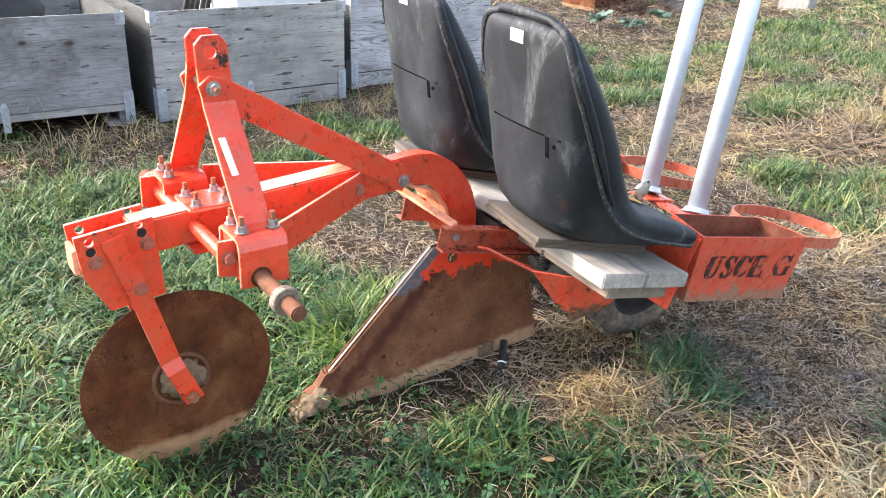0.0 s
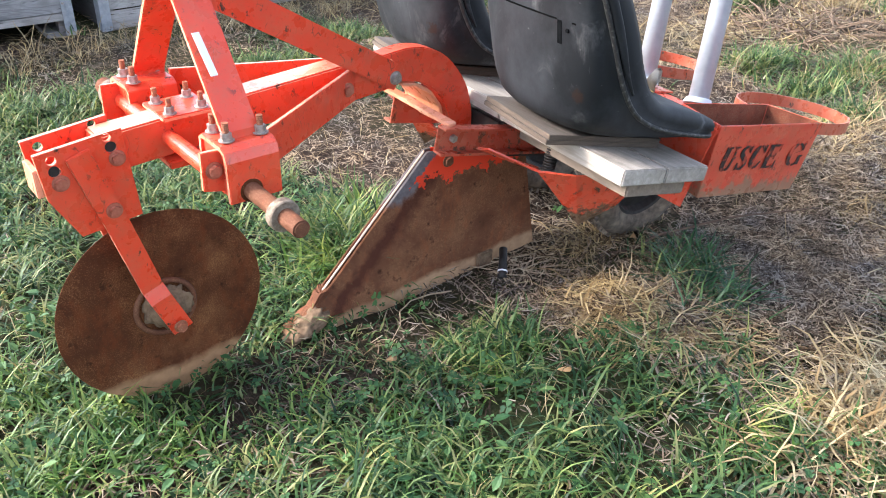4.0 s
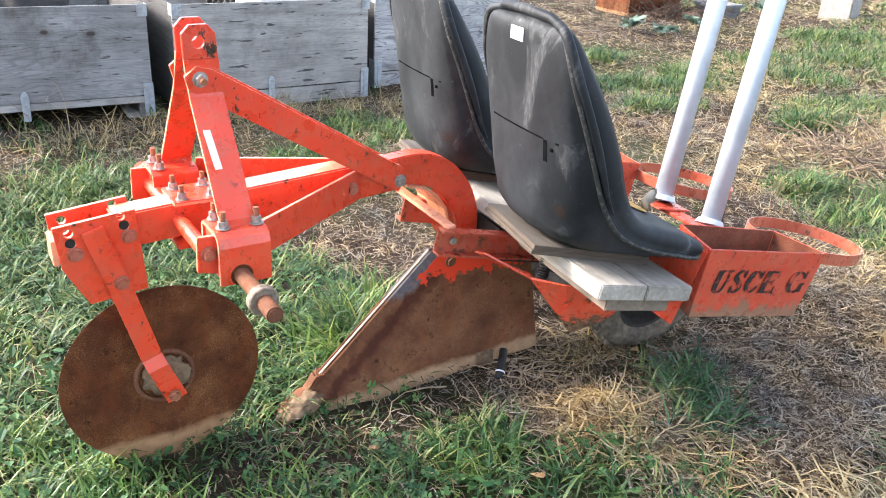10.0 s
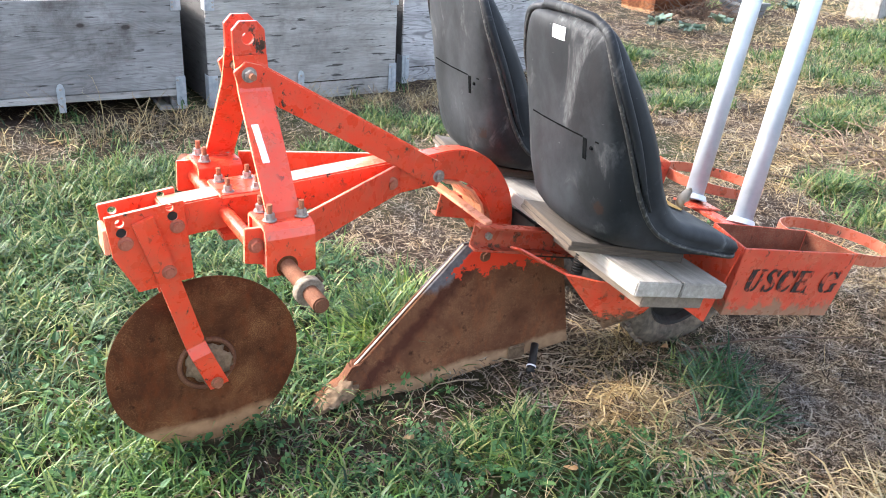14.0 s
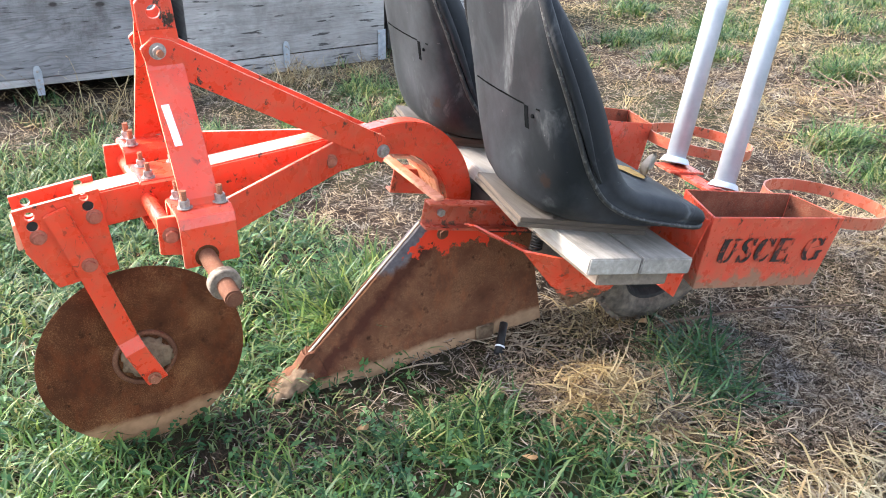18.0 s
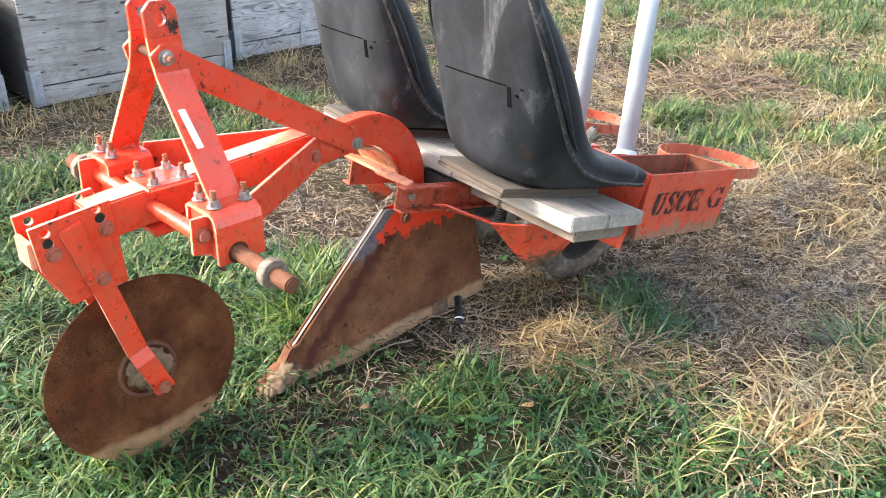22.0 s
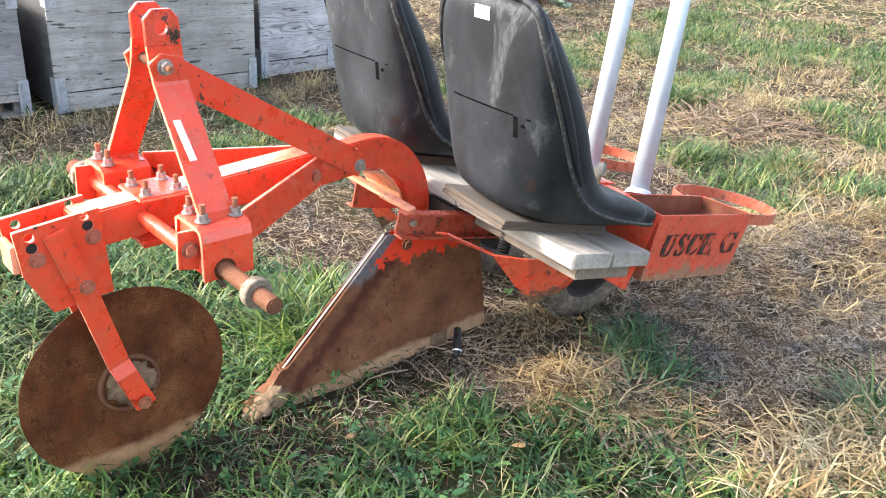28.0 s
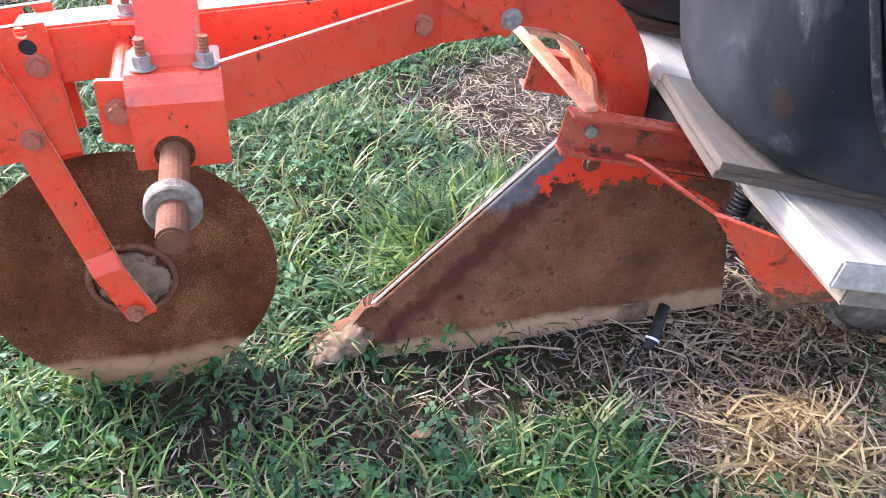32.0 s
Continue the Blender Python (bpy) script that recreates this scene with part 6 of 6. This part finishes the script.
# fallen leaves
LEAF = plain("fallen_leaf_tan", (0.38, 0.22, 0.09), (0.55, 0.36, 0.18), 50, 0.8)
for lx, ly, turn in ((-0.484, -0.246, 20), (0.20, -0.40, 70), (0.41, -0.25, 15), (-0.20, -0.55, 130)):
    bm = bmesh.new()
    ring = [bm.verts.new((0.022 * math.cos(a), 0.010 * math.sin(a), 0.004 * math.sin(2 * a))) for a in (2 * math.pi * k / 10 for k in range(10))]
    bm.faces.new(ring)
    bmesh.ops.solidify(bm, geom=bm.faces[:], thickness=0.0008)
    ob = part("fallen_leaf", bm, LEAF, None)
    ob.matrix_world = pose(lx, ly, float(ground_z(np.array(lx), np.array(ly))) + 0.035, 8, 12, turn)
    tagged(ob, "curled tan fallen leaf on the grass", "leaf", "fallen leaves")


def twigs(name, cx, cy, spread, count, lo, hi, r, mat, label, category, high=0.1):
    rnd = random.Random(count)
    bms = []
    for _ in range(count):
        a, p = rnd.uniform(0, 6.28), Vector((cx + rnd.gauss(0, spread), cy + rnd.gauss(0, spread * 0.6), 0.01))
        length, pts = rnd.uniform(lo, hi), []
        for k in range(6):
            pts.append(p.copy())
            a += rnd.uniform(-0.6, 0.6)
            p = p + Vector((math.cos(a), math.sin(a), rnd.uniform(-0.4, 0.6) * high / 0.1 * 0.5)) * (length / 5)
            p.z = max(p.z, 0.012)
        bms.append(tube(pts, [r * (1 - 0.12 * k) for k in range(6)], 5))
    return tagged(part(name, merge(*bms), mat, None, "", True), label, category, kind="stuff")


twigs("dead_vines", 2.95, 0.68, 0.26, 120, 0.25, 0.60, 0.0055, VINE, "tangle of bare brown vines on the ground", "vines", 0.22)
twigs("dry_stalks", 0.17, -0.20, 0.15, 90, 0.12, 0.34, 0.0026, PALE_TWIG, "dry stalks caught under the machine", "stalks", 0.03)
twigs("dead_bush", 5.78, 4.80, 0.20, 150, 0.25, 0.6, 0.006, DARK_TWIG, "dark reddish dead bush", "bush", 0.35)

# what stands in the crates
WHITE_TUB = plain("white_plastic", (0.50, 0.51, 0.53), (0.64, 0.65, 0.66), 8, 0.5)
RED_TUB = plain("red_plastic", (0.50, 0.03, 0.02), (0.60, 0.05, 0.03), 10, 0.45)
GREY_BOX = plain("grey_plastic", (0.10, 0.105, 0.11), (0.18, 0.18, 0.185), 12, 0.6)
CONCRETE = plain("pale_concrete", (0.22, 0.21, 0.19), (0.34, 0.32, 0.29), 14, 0.9)


def tub(name, x0, x1, y0, y1, z0, z1, mat, label, rim=0.02):
    """An open-topped plastic box with sloping sides and a turned rim."""
    ob = thing(name, label, "tub")
    bm = bmesh.new()
    lo = [bm.verts.new(p) for p in ((x0 + 0.03, y0 + 0.03, z0), (x1 - 0.03, y0 + 0.03, z0), (x1 - 0.03, y1 - 0.03, z0), (x0 + 0.03, y1 - 0.03, z0))]
    hi = [bm.verts.new(p) for p in ((x0, y0, z1), (x1, y0, z1), (x1, y1, z1), (x0, y1, z1))]
    bm.faces.new(lo)
    for i in range(4):
        bm.faces.new((lo[i], lo[(i + 1) % 4], hi[(i + 1) % 4], hi[i]))
    bmesh.ops.recalc_face_normals(bm, faces=bm.faces)
    bmesh.ops.solidify(bm, geom=bm.faces[:], thickness=0.005)
    part("body", bm, mat, ob)
    part("rim", merge(block(x0 - rim, x1 + rim, y0 - rim, y0 + 0.002, z1 - 0.025, z1 + 0.004), block(x0 - rim, x1 + rim, y1 - 0.002, y1 + rim, z1 - 0.025, z1 + 0.004),
                      block(x0 - rim, x0 + 0.002, y0, y1, z1 - 0.025, z1 + 0.004), block(x1 - 0.002, x1 + rim, y0, y1, z1 - 0.025, z1 + 0.004)), mat, ob)
    return ob


tub("white_tub", 0.50, 1.06, 3.10, 3.80, 0.135, 0.66, WHITE_TUB, "white plastic tub standing in a field crate")
tub("red_tub", 1.50, 2.00, 3.30, 3.75, 0.135, 0.67, RED_TUB, "red plastic tub standing in a field crate")
hoses = thing("black_pipes", "black plastic pipes leaning in a field crate", "pipes")
for k in range(5):
    part("pipe", rod((0.12 + 0.06 * k, 3.25 + 0.05 * k, 0.145), (0.22 + 0.075 * k, 3.12 + 0.11 * k, 0.66 + 0.012 * (k % 3)), 0.017, sides=12), BLACK_IRON, hoses)
lump("black_sheeting", (-0.80, 3.35, 0.44), (0.36, 0.26, 0.22), BLACK_IRON, "crumpled black plastic sheeting heaped in a field crate", "sheeting", 5, 0.7)
lump("white_sheeting", (-1.02, 3.42, 0.50), (0.16, 0.14, 0.16), WHITE_TUB, "crumpled white sheeting in a field crate", "sheeting", 9, 0.8)

# at the far edge of the field
KALE = leaf_material("kale_leaves", [(0.09, 0.14, 0.105), (0.15, 0.21, 0.165), (0.22, 0.285, 0.23)], 0.6, 0.2)


def kale(x, y, tall, seed):
    tall *= 0.5
    rnd = random.Random(seed)
    z = float(ground_z(np.array(x), np.array(y)))
    ob = thing("kale_plant", "bolted grey-green kale plant on a bare stem", "plant", "kale plants", at=Matrix.Translation((x, y, z)))
    part("stem", tube([(0, 0, -0.02), (0.01, 0, tall * 0.5), (0.0, 0.01, tall)], [0.014, 0.011, 0.009], 8), PALE_TWIG, ob)
    for k in range(11):
        a, up, size = k * 2.4, rnd.uniform(0.1, 0.9), rnd.uniform(0.07, 0.13)
        bm = bmesh.new()
        rows = []
        for i in range(5):
            t = i / 4
            half = size * 0.42 * math.sin(math.pi * (0.12 + 0.8 * t)) * rnd.uniform(0.8, 1.15)
            out, h = size * t * 1.1 + 0.01, size * (up * t - 0.35 * t * t)
            rows.append([bm.verts.new((out, s * half, h + abs(s) * 0.02 * rnd.uniform(-1, 1.5))) for s in (-1, -0.5, 0, 0.5, 1)])
        for p, q in zip(rows, rows[1:]):
            for i in range(4):
                bm.faces.new((p[i], p[i + 1], q[i + 1], q[i]))
        part("leaf", bm, KALE, ob, "", True, Matrix.Translation((0, 0, tall * (0.72 + 0.028 * k))) @ Matrix.Rotation(a, 4, "Z"))


for kx, ky, kt in ((4.60, 4.16, 0.22), (4.85, 3.93, 0.16), (5.38, 4.05, 0.24), (7.30, 4.75, 0.20), (7.6, 4.9, 0.16)):
    kale(kx, ky, kt, int(kx * 10))
tub("grey_crate", 6.30, 6.66, 4.55, 4.90, 0.0, 0.17, GREY_BOX, "dark grey plastic crate at the edge of the field")
tub("rusty_bin", 5.40, 6.22, 5.02, 5.60, 0.0, 0.40, DISC_RUST, "rusty brown steel bin behind a dead bush")
stone_block = slab([(-0.24, -0.17), (0.22, -0.19), (0.25, 0.16), (-0.21, 0.19)], 0.34, "z", -0.03, 0.018)
for v in stone_block.verts:
    v.co += Vector((1, 0.8, 0.6)) * 0.012 * noise.noise(v.co * 9)
block_thing = part("concrete_block", stone_block, CONCRETE)
block_thing.matrix_world = pose(8.15, 4.32, 0.0, 0, 2, 24)
tagged(block_thing, "pale square concrete block in dry grass", "block")
